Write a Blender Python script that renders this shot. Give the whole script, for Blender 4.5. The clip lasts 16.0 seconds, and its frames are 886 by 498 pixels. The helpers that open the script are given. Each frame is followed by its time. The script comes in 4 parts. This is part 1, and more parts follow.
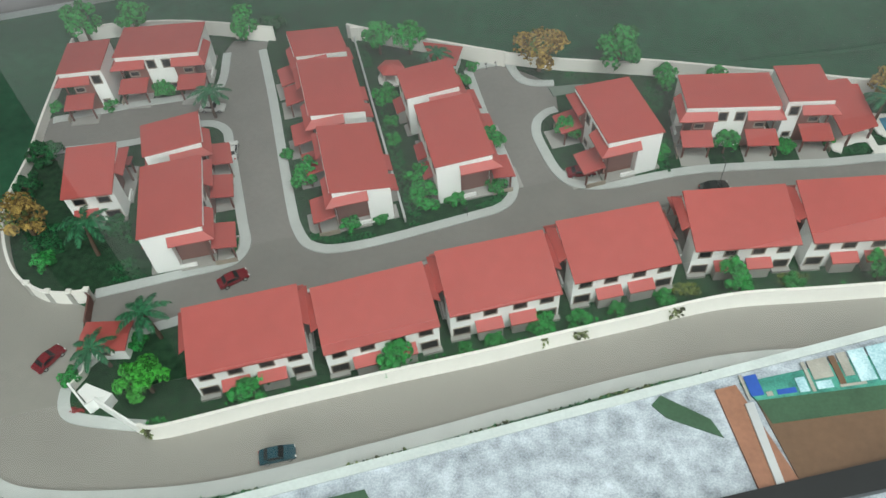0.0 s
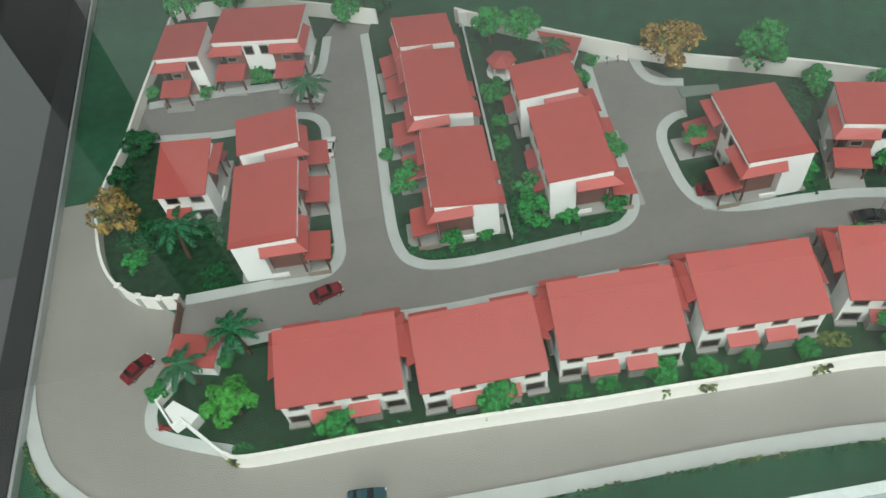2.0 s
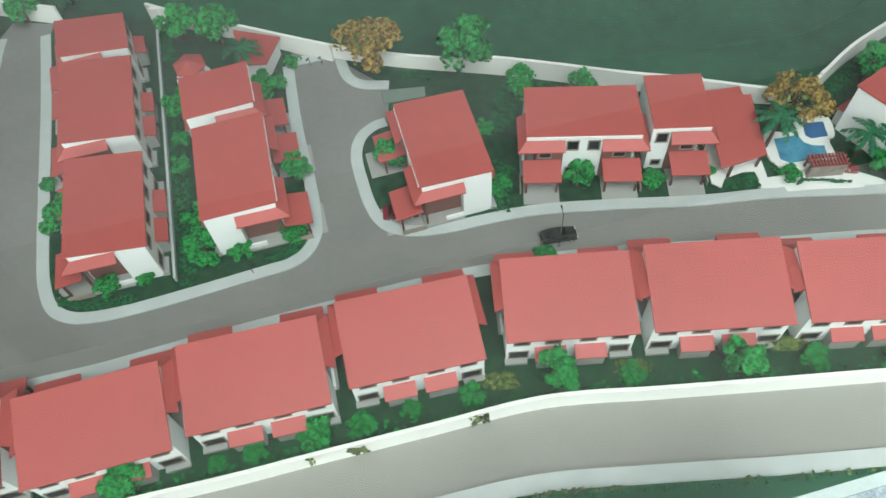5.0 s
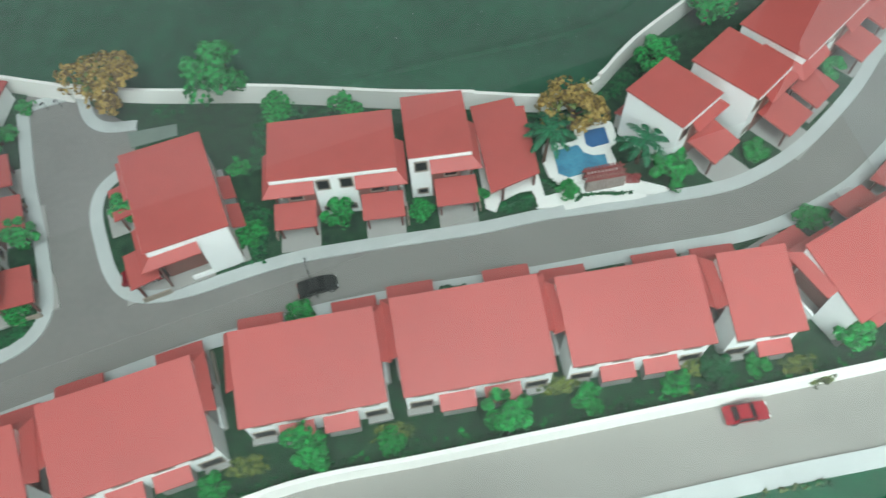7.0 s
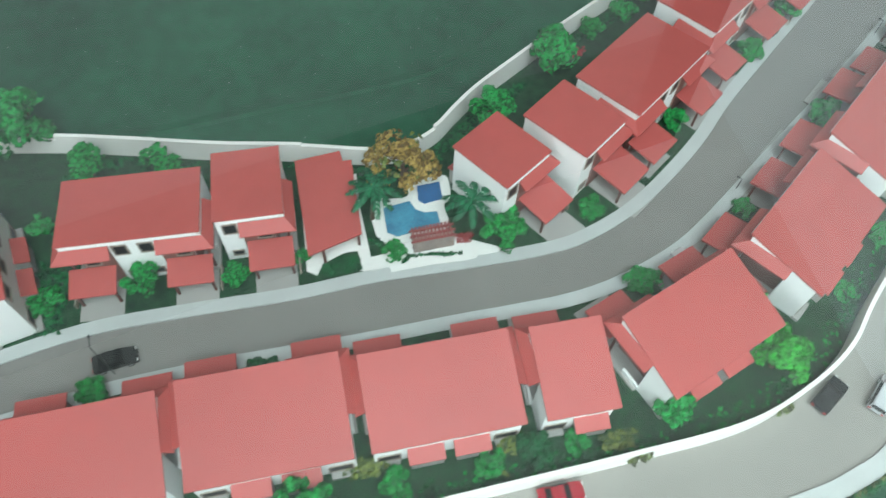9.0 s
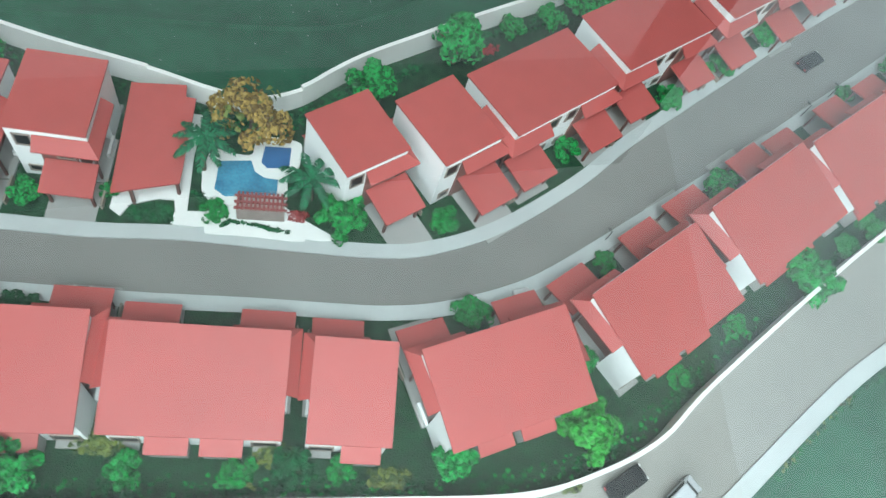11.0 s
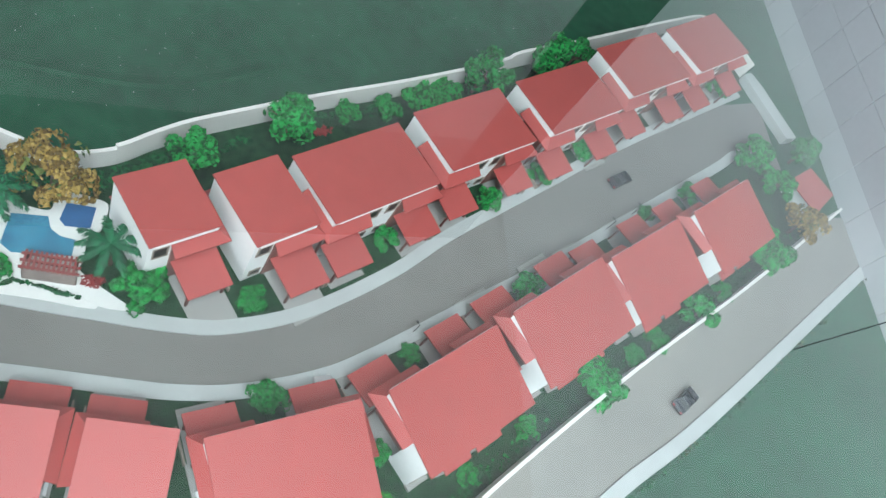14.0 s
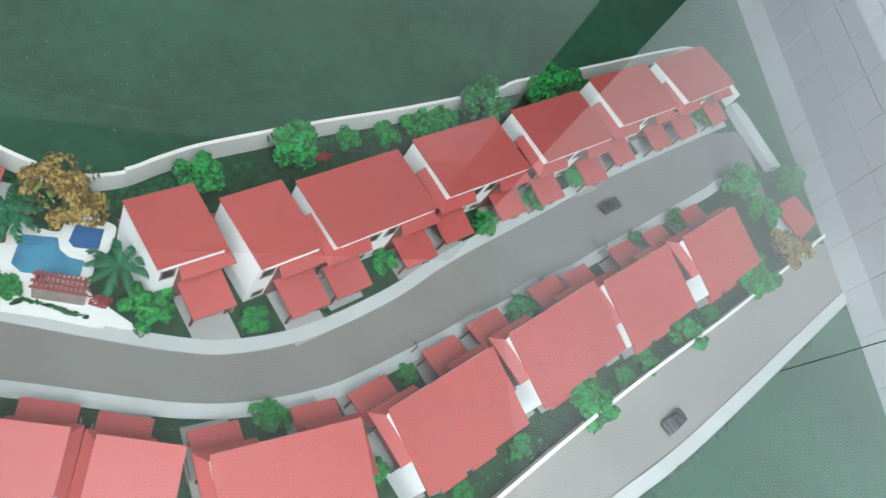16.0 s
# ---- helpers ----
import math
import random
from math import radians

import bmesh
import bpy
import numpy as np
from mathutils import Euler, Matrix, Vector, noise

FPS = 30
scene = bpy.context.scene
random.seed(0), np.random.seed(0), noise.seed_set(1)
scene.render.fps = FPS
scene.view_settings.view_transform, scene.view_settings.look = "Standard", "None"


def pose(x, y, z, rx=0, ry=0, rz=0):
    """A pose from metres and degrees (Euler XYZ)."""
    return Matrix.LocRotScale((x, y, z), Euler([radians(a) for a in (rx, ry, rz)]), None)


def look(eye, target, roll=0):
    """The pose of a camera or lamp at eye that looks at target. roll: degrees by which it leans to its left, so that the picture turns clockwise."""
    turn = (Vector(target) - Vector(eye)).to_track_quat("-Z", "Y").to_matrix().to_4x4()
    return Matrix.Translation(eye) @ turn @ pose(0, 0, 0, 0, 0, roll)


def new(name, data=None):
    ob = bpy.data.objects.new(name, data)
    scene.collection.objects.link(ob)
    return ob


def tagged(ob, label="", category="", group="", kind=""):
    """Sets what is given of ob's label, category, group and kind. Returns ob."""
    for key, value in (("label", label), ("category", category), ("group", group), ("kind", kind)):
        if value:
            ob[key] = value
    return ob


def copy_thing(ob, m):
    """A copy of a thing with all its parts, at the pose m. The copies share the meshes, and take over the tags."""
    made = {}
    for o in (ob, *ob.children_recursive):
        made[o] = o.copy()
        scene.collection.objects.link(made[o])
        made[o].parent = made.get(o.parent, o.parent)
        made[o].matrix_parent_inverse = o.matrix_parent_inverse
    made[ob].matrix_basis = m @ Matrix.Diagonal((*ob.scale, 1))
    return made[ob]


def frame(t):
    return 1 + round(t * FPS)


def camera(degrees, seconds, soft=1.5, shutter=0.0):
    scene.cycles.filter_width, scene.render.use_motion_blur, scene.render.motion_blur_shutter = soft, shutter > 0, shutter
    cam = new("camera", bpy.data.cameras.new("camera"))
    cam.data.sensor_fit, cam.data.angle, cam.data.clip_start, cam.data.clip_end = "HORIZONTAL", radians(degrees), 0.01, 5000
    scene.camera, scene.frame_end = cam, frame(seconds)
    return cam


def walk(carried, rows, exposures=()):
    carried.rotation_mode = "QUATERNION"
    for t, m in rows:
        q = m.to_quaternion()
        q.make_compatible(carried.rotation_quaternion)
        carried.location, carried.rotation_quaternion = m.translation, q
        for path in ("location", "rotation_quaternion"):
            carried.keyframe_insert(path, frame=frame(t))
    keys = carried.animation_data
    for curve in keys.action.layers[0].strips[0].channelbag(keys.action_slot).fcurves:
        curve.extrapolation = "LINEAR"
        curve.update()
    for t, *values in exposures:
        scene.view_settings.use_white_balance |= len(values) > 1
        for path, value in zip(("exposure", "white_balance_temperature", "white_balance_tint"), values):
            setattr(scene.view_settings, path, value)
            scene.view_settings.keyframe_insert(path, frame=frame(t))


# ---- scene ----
cam = camera(60.6, 16.0, shutter=0.35)
PATH = [
    (0, (0.098, 0.096, 0.741), (-0.049, 1.351, -0.81), -4.8),
    (0.5, (0.11, 0.111, 0.745), (-0.046, 1.348, -0.819), -4.2),
    (1, (0.083, 0.15, 0.742), (-0.11, 1.367, -0.834), -4.1),
    (1.5, (0.042, 0.18, 0.741), (-0.177, 1.38, -0.844), -5.2),
    (2, (0.059, 0.204, 0.727), (-0.301, 1.341, -0.879), -10.6),
    (2.5, (0.127, 0.237, 0.719), (-0.163, 1.371, -0.903), -6.9),
    (3, (0.179, 0.264, 0.708), (-0.098, 1.383, -0.927), -5.8),
    (3.5, (0.218, 0.283, 0.698), (-0.002, 1.388, -0.954), -2.7),
    (4, (0.251, 0.307, 0.69), (0.026, 1.401, -0.969), -4.6),
    (4.2, (0.271, 0.319, 0.69), (0.056, 1.4, -0.979), -5.4),
    (6.3, (0.381, 0.43, 0.664), (0.405, 1.431, -1.068), -2.6),
    (6.5, (0.414, 0.443, 0.66), (0.394, 1.434, -1.077), -5.9),
    (7, (0.491, 0.463, 0.648), (0.517, 1.447, -1.093), -3.9),
    (7.5, (0.554, 0.483, 0.635), (0.651, 1.444, -1.116), -0.1),
    (8, (0.572, 0.498, 0.628), (0.673, 1.469, -1.118), 1.0),
    (8.5, (0.584, 0.503, 0.627), (0.718, 1.492, -1.106), 2.8),
    (9, (0.618, 0.518, 0.636), (0.783, 1.506, -1.095), 2.7),
    (9.2, (0.646, 0.535, 0.634), (0.813, 1.512, -1.103), 3.4),
    (11.3, (0.737, 0.582, 0.598), (1.066, 1.473, -1.163), 28.4),
    (11.5, (0.743, 0.589, 0.6), (1.099, 1.474, -1.158), 30.4),
    (12, (0.754, 0.599, 0.599), (1.249, 1.529, -1.101), 36.9),
    (12.5, (0.753, 0.602, 0.608), (1.367, 1.573, -1.029), 40.9),
    (13, (0.751, 0.597, 0.617), (1.394, 1.629, -0.971), 41.7),
    (13.5, (0.753, 0.602, 0.628), (1.341, 1.701, -0.936), 39.2),
    (14, (0.755, 0.601, 0.627), (1.398, 1.655, -0.946), 42.1),
    (14.5, (0.745, 0.597, 0.634), (1.404, 1.695, -0.903), 41.8),
    (15, (0.741, 0.594, 0.639), (1.418, 1.721, -0.868), 41.5),
    (15.5, (0.74, 0.592, 0.644), (1.44, 1.711, -0.859), 42.4),
    (16, (0.739, 0.59, 0.641), (1.395, 1.694, -0.892), 42.0),
]
walk(cam, [(t, look(eye, target, roll)) for t, eye, target, roll in PATH],
     exposures=[(0.0, 0.13, 6850, 5), (1.0, 0.14, 6850, 4), (2.0, 0.14, 6850, 3), (3.0, 0.36, 6650, 1), (4.0, 0.32, 6600, 0), (7.5, 0.29, 6270, -1), (8.0, 0.17, 6270, -1), (9.0, 0.31, 6200, -1), (11.5, 0.46, 6000, 0), (12.5, 0.50, 6000, 2), (13.5, 0.40, 6050, 4), (14.0, 0.42, 6080, 5), (16.0, 0.46, 6250, 8)])

# ---- place ----
# A 1:100 site model of a gated estate under glass: 10 mm of the model is 1 m of the estate.
from collections import namedtuple

# ---- world and lights ----
world = bpy.data.worlds.new("world")
scene.world = world
world.use_nodes = True
world.node_tree.nodes["Background"].inputs[0].default_value = (0.80, 0.86, 0.84, 1)
world.node_tree.nodes["Background"].inputs[1].default_value = 0.25


def area_lamp(name, x, y, z, sx, sy, watts, colour, target):
    data = bpy.data.lights.new(name, "AREA")
    data.shape, data.size, data.size_y, data.energy, data.color = "RECTANGLE", sx, sy, watts, colour
    ob = new(name, data)
    ob.matrix_world = look((x, y, z), target)
    return ob


area_lamp("ceiling_panel_lamp", 0.0, -0.5, 2.36, 1.8, 1.4, 18, (0.97, 1.0, 0.98), (0.0, -0.2, 0))
area_lamp("ceiling_panel_lamp", 1.1, -0.3, 2.36, 1.8, 1.4, 96, (0.92, 1.0, 1.04), (1.4, 0.0, 0))
# daylight through the glazed shop front behind the viewer
area_lamp("window_daylight", 0.4, -2.5, 1.15, 4.2, 1.7, 122, (0.92, 1.0, 1.03), (0.9, 0.8, 0.3))


# unseen fill lamp, added to brighten the ceiling at the east end
area_lamp("window_daylight_east", 4.15, 1.7, 1.25, 2.8, 1.5, 62, (0.97, 1.0, 1.0), (2.5, 1.7, 1.9))


# ---- materials ----
def material(name, colour, rough=0.7, metal=0.0, vary=0.12, scale=40.0, bump=0.0, bump_scale=200.0, second=None, random_by="", gloss=0.5):
    mat = bpy.data.materials.new(name)
    mat.use_nodes = True
    nt = mat.node_tree
    bsdf = nt.nodes["Principled BSDF"]
    bsdf.inputs["Roughness"].default_value = rough
    bsdf.inputs["Metallic"].default_value = metal
    bsdf.inputs["Specular IOR Level"].default_value = gloss
    geo = nt.nodes.new("ShaderNodeNewGeometry")
    big = nt.nodes.new("ShaderNodeTexNoise")
    big.inputs["Scale"].default_value = scale
    big.inputs["Detail"].default_value = 6
    fine = nt.nodes.new("ShaderNodeTexNoise")
    fine.inputs["Scale"].default_value = scale * 9
    fine.inputs["Detail"].default_value = 4
    for n in (big, fine):
        nt.links.new(geo.outputs["Position"], n.inputs["Vector"])
    both = nt.nodes.new("ShaderNodeMath")
    both.operation = "MULTIPLY_ADD"
    both.inputs[1].default_value = 0.6
    nt.links.new(big.outputs["Fac"], both.inputs[0])
    half = nt.nodes.new("ShaderNodeMath")
    half.operation = "MULTIPLY"
    half.inputs[1].default_value = 0.4
    nt.links.new(fine.outputs["Fac"], half.inputs[0])
    nt.links.new(half.outputs[0], both.inputs[2])
    fac = both.outputs[0]
    if random_by:
        mixr = nt.nodes.new("ShaderNodeMix")
        mixr.inputs[0].default_value = 0.7
        nt.links.new(fac, mixr.inputs[2])
        if random_by == "island":
            nt.links.new(geo.outputs["Random Per Island"], mixr.inputs[3])
        else:
            info = nt.nodes.new("ShaderNodeObjectInfo")
            nt.links.new(info.outputs["Random"], mixr.inputs[3])
        fac = mixr.outputs[0]
    ramp = nt.nodes.new("ShaderNodeValToRGB")
    lo = [c * (1 - vary) for c in colour]
    hi = [min(1.0, c * (1 + vary)) for c in (second or colour)]
    ramp.color_ramp.elements[0].position, ramp.color_ramp.elements[0].color = 0.3, (*lo, 1)
    ramp.color_ramp.elements[1].position, ramp.color_ramp.elements[1].color = 0.7, (*hi, 1)
    nt.links.new(fac, ramp.inputs[0])
    nt.links.new(ramp.outputs[0], bsdf.inputs["Base Color"])
    if bump:
        tex = nt.nodes.new("ShaderNodeTexNoise")
        tex.inputs["Scale"].default_value = bump_scale
        tex.inputs["Detail"].default_value = 5
        nt.links.new(geo.outputs["Position"], tex.inputs["Vector"])
        bm_node = nt.nodes.new("ShaderNodeBump")
        bm_node.inputs["Strength"].default_value = bump
        bm_node.inputs["Distance"].default_value = 0.002
        nt.links.new(tex.outputs["Fac"], bm_node.inputs["Height"])
        nt.links.new(bm_node.outputs[0], bsdf.inputs["Normal"])
    return mat


M_ROOF = material("roof_red_card", (0.42, 0.076, 0.068), 0.55, vary=0.09, scale=7, bump=0.03, bump_scale=160)
M_WALL = material("wall_white_card", (0.85, 0.85, 0.84), 0.7, vary=0.04, scale=30, bump=0.04, bump_scale=600)
M_BROWN = material("wall_brown_card", (0.20, 0.085, 0.07), 0.75, vary=0.12, scale=60)
M_SIDE = material("side_wall_tan", (0.30, 0.25, 0.20), 0.8, vary=0.1, scale=60)
M_TAN = material("window_frame_tan", (0.27, 0.225, 0.19), 0.6, vary=0.1, scale=80)
M_PANE = material("window_pane_dark", (0.004, 0.005, 0.006), 0.4, vary=0.1, scale=50, gloss=0.15)
M_POST = material("post_brown", (0.12, 0.045, 0.035), 0.6, vary=0.12, scale=90)
M_CONC = material("drive_concrete", (0.34, 0.33, 0.31), 0.9, vary=0.10, scale=45, bump=0.1, bump_scale=1200)
M_KERB = material("kerb_pale_grey", (0.47, 0.49, 0.48), 0.85, vary=0.10, scale=35, bump=0.08, bump_scale=900)
M_ROAD = material("road_grey_paper", (0.207, 0.196, 0.183), 0.9, vary=0.10, scale=16, bump=0.12, bump_scale=1500)
M_OUTROAD = material("road_beige_paper", (0.265, 0.250, 0.228), 0.9, vary=0.08, scale=10, bump=0.12, bump_scale=1500)
M_CARPET = material("green_felt", (0.011, 0.072, 0.034), 0.95, vary=0.28, scale=6, bump=0.5, bump_scale=1400, second=(0.018, 0.098, 0.048), gloss=0.2)
M_LAWN = material("lawn_flock", (0.007, 0.038, 0.017), 0.95, vary=0.45, scale=110, bump=0.9, bump_scale=700, second=(0.019, 0.066, 0.028), gloss=0.2)
M_PERIM = material("perimeter_wall_cream", (0.80, 0.775, 0.735), 0.75, vary=0.05, scale=25, bump=0.05, bump_scale=500)
M_CAP = material("paving_grey_green", (0.16, 0.20, 0.17), 0.8, vary=0.1, scale=60)
M_LEAF = material("leaf_bright", (0.012, 0.12, 0.026), 0.6, vary=0.25, scale=200, second=(0.026, 0.27, 0.055), random_by="island", gloss=0.15)
M_LEAF_DARK = material("leaf_dark", (0.007, 0.055, 0.020), 0.7, vary=0.25, scale=200, second=(0.012, 0.105, 0.032), random_by="island", gloss=0.15)
M_LEAF_PALE = material("leaf_pale", (0.014, 0.12, 0.030), 0.7, vary=0.25, scale=200, second=(0.028, 0.22, 0.052), random_by="island", gloss=0.15)
M_LEAF_PALM = material("leaf_palm", (0.008, 0.070, 0.030), 0.6, vary=0.25, scale=200, second=(0.018, 0.135, 0.056), random_by="island", gloss=0.25)
M_LEAF_LIME = material("leaf_lime", (0.025, 0.17, 0.022), 0.7, vary=0.25, scale=200, second=(0.050, 0.31, 0.042), random_by="island", gloss=0.15)
M_LEAF_FALL = material("leaf_autumn", (0.17, 0.105, 0.030), 0.8, vary=0.3, scale=150, second=(0.31, 0.21, 0.058), random_by="island", gloss=0.15)
M_LEAF_OLIVE = material("leaf_olive", (0.05, 0.10, 0.02), 0.75, vary=0.3, scale=150, second=(0.13, 0.16, 0.03), random_by="island")
M_FLOWER = material("flower_red", (0.25, 0.02, 0.02), 0.7, vary=0.3, scale=200)
M_BARK = material("bark_brown", (0.09, 0.055, 0.035), 0.9, vary=0.2, scale=150)
M_POOL = material("pool_water_blue", (0.05, 0.17, 0.31), 0.15, vary=0.22, scale=60, second=(0.08, 0.28, 0.40))
M_BEAM = material("beam_red_brown", (0.26, 0.055, 0.05), 0.6, vary=0.15, scale=60)
M_POOL_DEEP = material("pool_water_deep_blue", (0.04, 0.12, 0.28), 0.15, vary=0.15, scale=60)
M_DECK = material("pool_deck_white", (0.78, 0.77, 0.74), 0.8, vary=0.05, scale=60)
M_STONE = material("stone_facing", (0.33, 0.27, 0.24), 0.9, vary=0.3, scale=220, bump=0.5, bump_scale=900)
M_TYRE = material("tyre_black", (0.012, 0.012, 0.012), 0.8)
M_RIM = material("rim_grey", (0.5, 0.5, 0.5), 0.35, metal=0.8)
M_LAMPGLASS = material("lamp_glass", (0.7, 0.7, 0.68), 0.2)
M_TAIL = material("tail_lamp_red", (0.35, 0.01, 0.01), 0.3)
M_ALU = material("aluminium_rail", (0.50, 0.52, 0.53), 0.4, metal=0.6, vary=0.06, scale=20)
M_PLASTER = material("room_plaster", (0.80, 0.80, 0.79), 0.9, vary=0.05, scale=3)
M_TILE = material("end_wall_white_tile", (0.51, 0.51, 0.54), 0.45, vary=0.05, scale=12)
# whiter than the tiles, to strengthen the haze mirrored in the lid
M_UPPER_WHITE = material("end_wall_reflector", (0.80, 0.83, 0.84), 0.9, vary=0.06, scale=3)
M_GROUT = material("end_wall_joint", (0.44, 0.44, 0.47), 0.8, vary=0.05, scale=12)
M_LILAC = material("wall_lilac", (0.225, 0.215, 0.225), 0.85, vary=0.05, scale=4)
M_DARKRAIL = material("dark_rail", (0.016, 0.018, 0.019), 0.6, vary=0.15, scale=12)
M_LAMINATE = material("laminate_mottled", (0.14, 0.165, 0.19), 0.35, vary=0.2, scale=75, second=(0.38, 0.42, 0.46))
M_STRIP = material("edge_strip_pale", (0.40, 0.44, 0.43), 0.25, vary=0.12, scale=40)
M_LEAFLET = material("leaflet_green", (0.030, 0.07, 0.038), 0.4, vary=0.3, scale=40)
M_WOOD = material("strip_wood", (0.22, 0.10, 0.06), 0.5, vary=0.2, scale=30)
M_POSTER_BROWN = material("poster_brown", (0.11, 0.065, 0.04), 0.3, vary=0.2, scale=18)
M_POSTER_TEAL = material("poster_teal", (0.015, 0.11, 0.10), 0.3, vary=0.4, scale=80, second=(0.05, 0.22, 0.17))
M_POSTER_BLUE = material("poster_blue", (0.02, 0.07, 0.30), 0.3, vary=0.2, scale=30)
M_POSTER_PALE = material("poster_pale", (0.27, 0.26, 0.23), 0.3, vary=0.25, scale=70)
M_POSTER_SKY = material("poster_sky", (0.12, 0.32, 0.38), 0.3, vary=0.25, scale=60, second=(0.40, 0.52, 0.55))
# black plastic parts, and the painted shade of the two wall recesses
M_BLACK = material("black_plastic_and_recess_shade", (0.010, 0.011, 0.012), 0.35, vary=0.1, scale=20)
M_DRY = material("hedge_dry", (0.05, 0.055, 0.02), 0.9, vary=0.35, scale=150, second=(0.10, 0.13, 0.04), random_by="island")
M_ROOM_DARK = material("room_panel_dark", (0.10, 0.11, 0.11), 0.7, vary=0.08, scale=3)
M_UPPER = material("upper_panel_grey", (0.11, 0.115, 0.115), 0.8, vary=0.06, scale=3)
M_FLOOR = material("room_floor", (0.17, 0.165, 0.175), 0.5, vary=0.08, scale=5)


def paint(name, colour):
    return material(name, colour, 0.25, vary=0.05, scale=60)


# ---- mesh helpers ----
def mesh_object(name, bm, mat, parent=None):
    data = bpy.data.meshes.new(name)
    bm.normal_update()
    bm.to_mesh(data)
    bm.free()
    data.materials.append(mat)
    ob = new(name, data)
    if parent:
        ob.parent = parent
    return ob


def part(name, bm, mat, parent, label=""):
    return tagged(mesh_object(name, bm, mat, parent), label)


def smooth(ob):
    for p in ob.data.polygons:
        p.use_smooth = True
    return ob


def add_box(bm, x0, x1, y0, y1, z0, z1, m=None):
    vs = [bm.verts.new((x, y, z)) for z in (z0, z1) for x, y in ((x0, y0), (x1, y0), (x1, y1), (x0, y1))]
    for f in ((3, 2, 1, 0), (4, 5, 6, 7), (0, 1, 5, 4), (1, 2, 6, 5), (2, 3, 7, 6), (3, 0, 4, 7)):
        bm.faces.new([vs[i] for i in f])
    if m is not None:
        for v in vs:
            v.co = m @ v.co
    return vs


def box(x0, x1, y0, y1, z0, z1, bevel=0.0, m=None):
    bm = bmesh.new()
    add_box(bm, x0, x1, y0, y1, z0, z1, m)
    if bevel:
        bmesh.ops.bevel(bm, geom=bm.edges[:], offset=bevel, segments=1, affect="EDGES")
    return bm


def prism(points, z0, z1, bm=None):
    """A solid with a level top over a plan outline given anticlockwise or clockwise."""
    bm = bm or bmesh.new()
    area = sum(a[0] * b[1] - b[0] * a[1] for a, b in zip(points, points[1:] + points[:1]))
    if area < 0:
        points = points[::-1]
    low = [bm.verts.new((x, y, z0)) for x, y in points]
    top = [bm.verts.new((x, y, z1)) for x, y in points]
    bm.faces.new(top)
    for i in range(len(points)):
        j = (i + 1) % len(points)
        bm.faces.new((low[i], low[j], top[j], top[i]))
    return bm


def slab(corners, thick, bm=None):
    """A sloping plate: its top corners, anticlockwise from above, and its thickness."""
    bm = bm or bmesh.new()
    top = [bm.verts.new(c) for c in corners]
    low = [bm.verts.new((x, y, z - thick)) for x, y, z in corners]
    n = len(corners)
    bm.faces.new(top)
    bm.faces.new(low[::-1])
    for i in range(n):
        j = (i + 1) % n
        bm.faces.new((low[i], low[j], top[j], top[i]))
    return bm


def curve_through(points, steps=6):
    """A smooth line through plan points (Catmull-Rom)."""
    p = [Vector(q) for q in points]
    p = [2 * p[0] - p[1]] + p + [2 * p[-1] - p[-2]]
    out = []
    for a, b, c, d in zip(p, p[1:], p[2:], p[3:]):
        for i in range(steps):
            t = i / steps
            v = 0.5 * (2 * b + (c - a) * t + (2 * a - 5 * b + 4 * c - d) * t * t + (3 * b - a - 3 * c + d) * t ** 3)
            out.append((v.x, v.y))
    out.append((p[-2].x, p[-2].y))
    return out


def offset_line(points, d):
    """The line moved d to its left."""
    out = []
    for i, q in enumerate(points):
        a, b = Vector(points[max(i - 1, 0)]), Vector(points[min(i + 1, len(points) - 1)])
        t = (b - a).normalized()
        out.append((q[0] - t.y * d, q[1] + t.x * d))
    return out


def ribbon(line, left, right, z0, z1):
    """A band along a plan line, between two offsets to its left, as one solid."""
    a, b = offset_line(line, left), offset_line(line, right)
    bm = bmesh.new()
    rows = [[bm.verts.new((*p, z)) for p, z in ((l, z0), (l, z1), (r, z1), (r, z0))] for l, r in zip(a, b)]
    for u, v in zip(rows, rows[1:]):
        for i in range(4):
            j = (i + 1) % 4
            bm.faces.new((u[i], u[j], v[j], v[i]))
    bm.faces.new(rows[0][::-1])
    bm.faces.new(rows[-1])
    bmesh.ops.recalc_face_normals(bm, faces=bm.faces[:])
    return bm


# ---- the board, the roads and the lots ----
BOARD = [(-0.7875, 1.2115), (-0.3701, 0.007), (-0.2195, 0.2376), (0.0332, 0.3111), (0.57, 0.4765), (0.9931, 0.5554), (1.7299, 0.7324), (1.6683, 1.2953), (1.5748, 1.9181), (1.2659, 1.8604)]
ground = mesh_object("ground", prism(BOARD, -0.02, -0.0015), M_CARPET)
tagged(ground, "dark green felt covering the board of the site model", "ground", kind="structure")

S_STREET = curve_through([(-0.2752, 0.5924), (-0.2087, 0.6056), (-0.1464, 0.6263), (-0.0805, 0.6448), (0.0036, 0.6737), (0.1425, 0.7184), (0.2081, 0.7391), (0.2669, 0.756), (0.316, 0.7672), (0.3871, 0.7821), (0.488, 0.7932), (0.5792, 0.7995), (0.6731, 0.8089), (0.743, 0.8146), (0.788, 0.8194), (0.8357, 0.8309), (0.8974, 0.8577), (0.9428, 0.8884), (1.0272, 0.9577), (1.1296, 1.0412), (1.2575, 1.1529), (1.4097, 1.2876), (1.4532, 1.3284), (1.502, 1.3414)])
S_NOSE = curve_through([(-0.281, 0.4388), (-0.3326, 0.4417), (-0.3731, 0.4487), (-0.3901, 0.4681), (-0.3928, 0.4977), (-0.3764, 0.5275), (-0.3411, 0.5643), (-0.2752, 0.5924)])
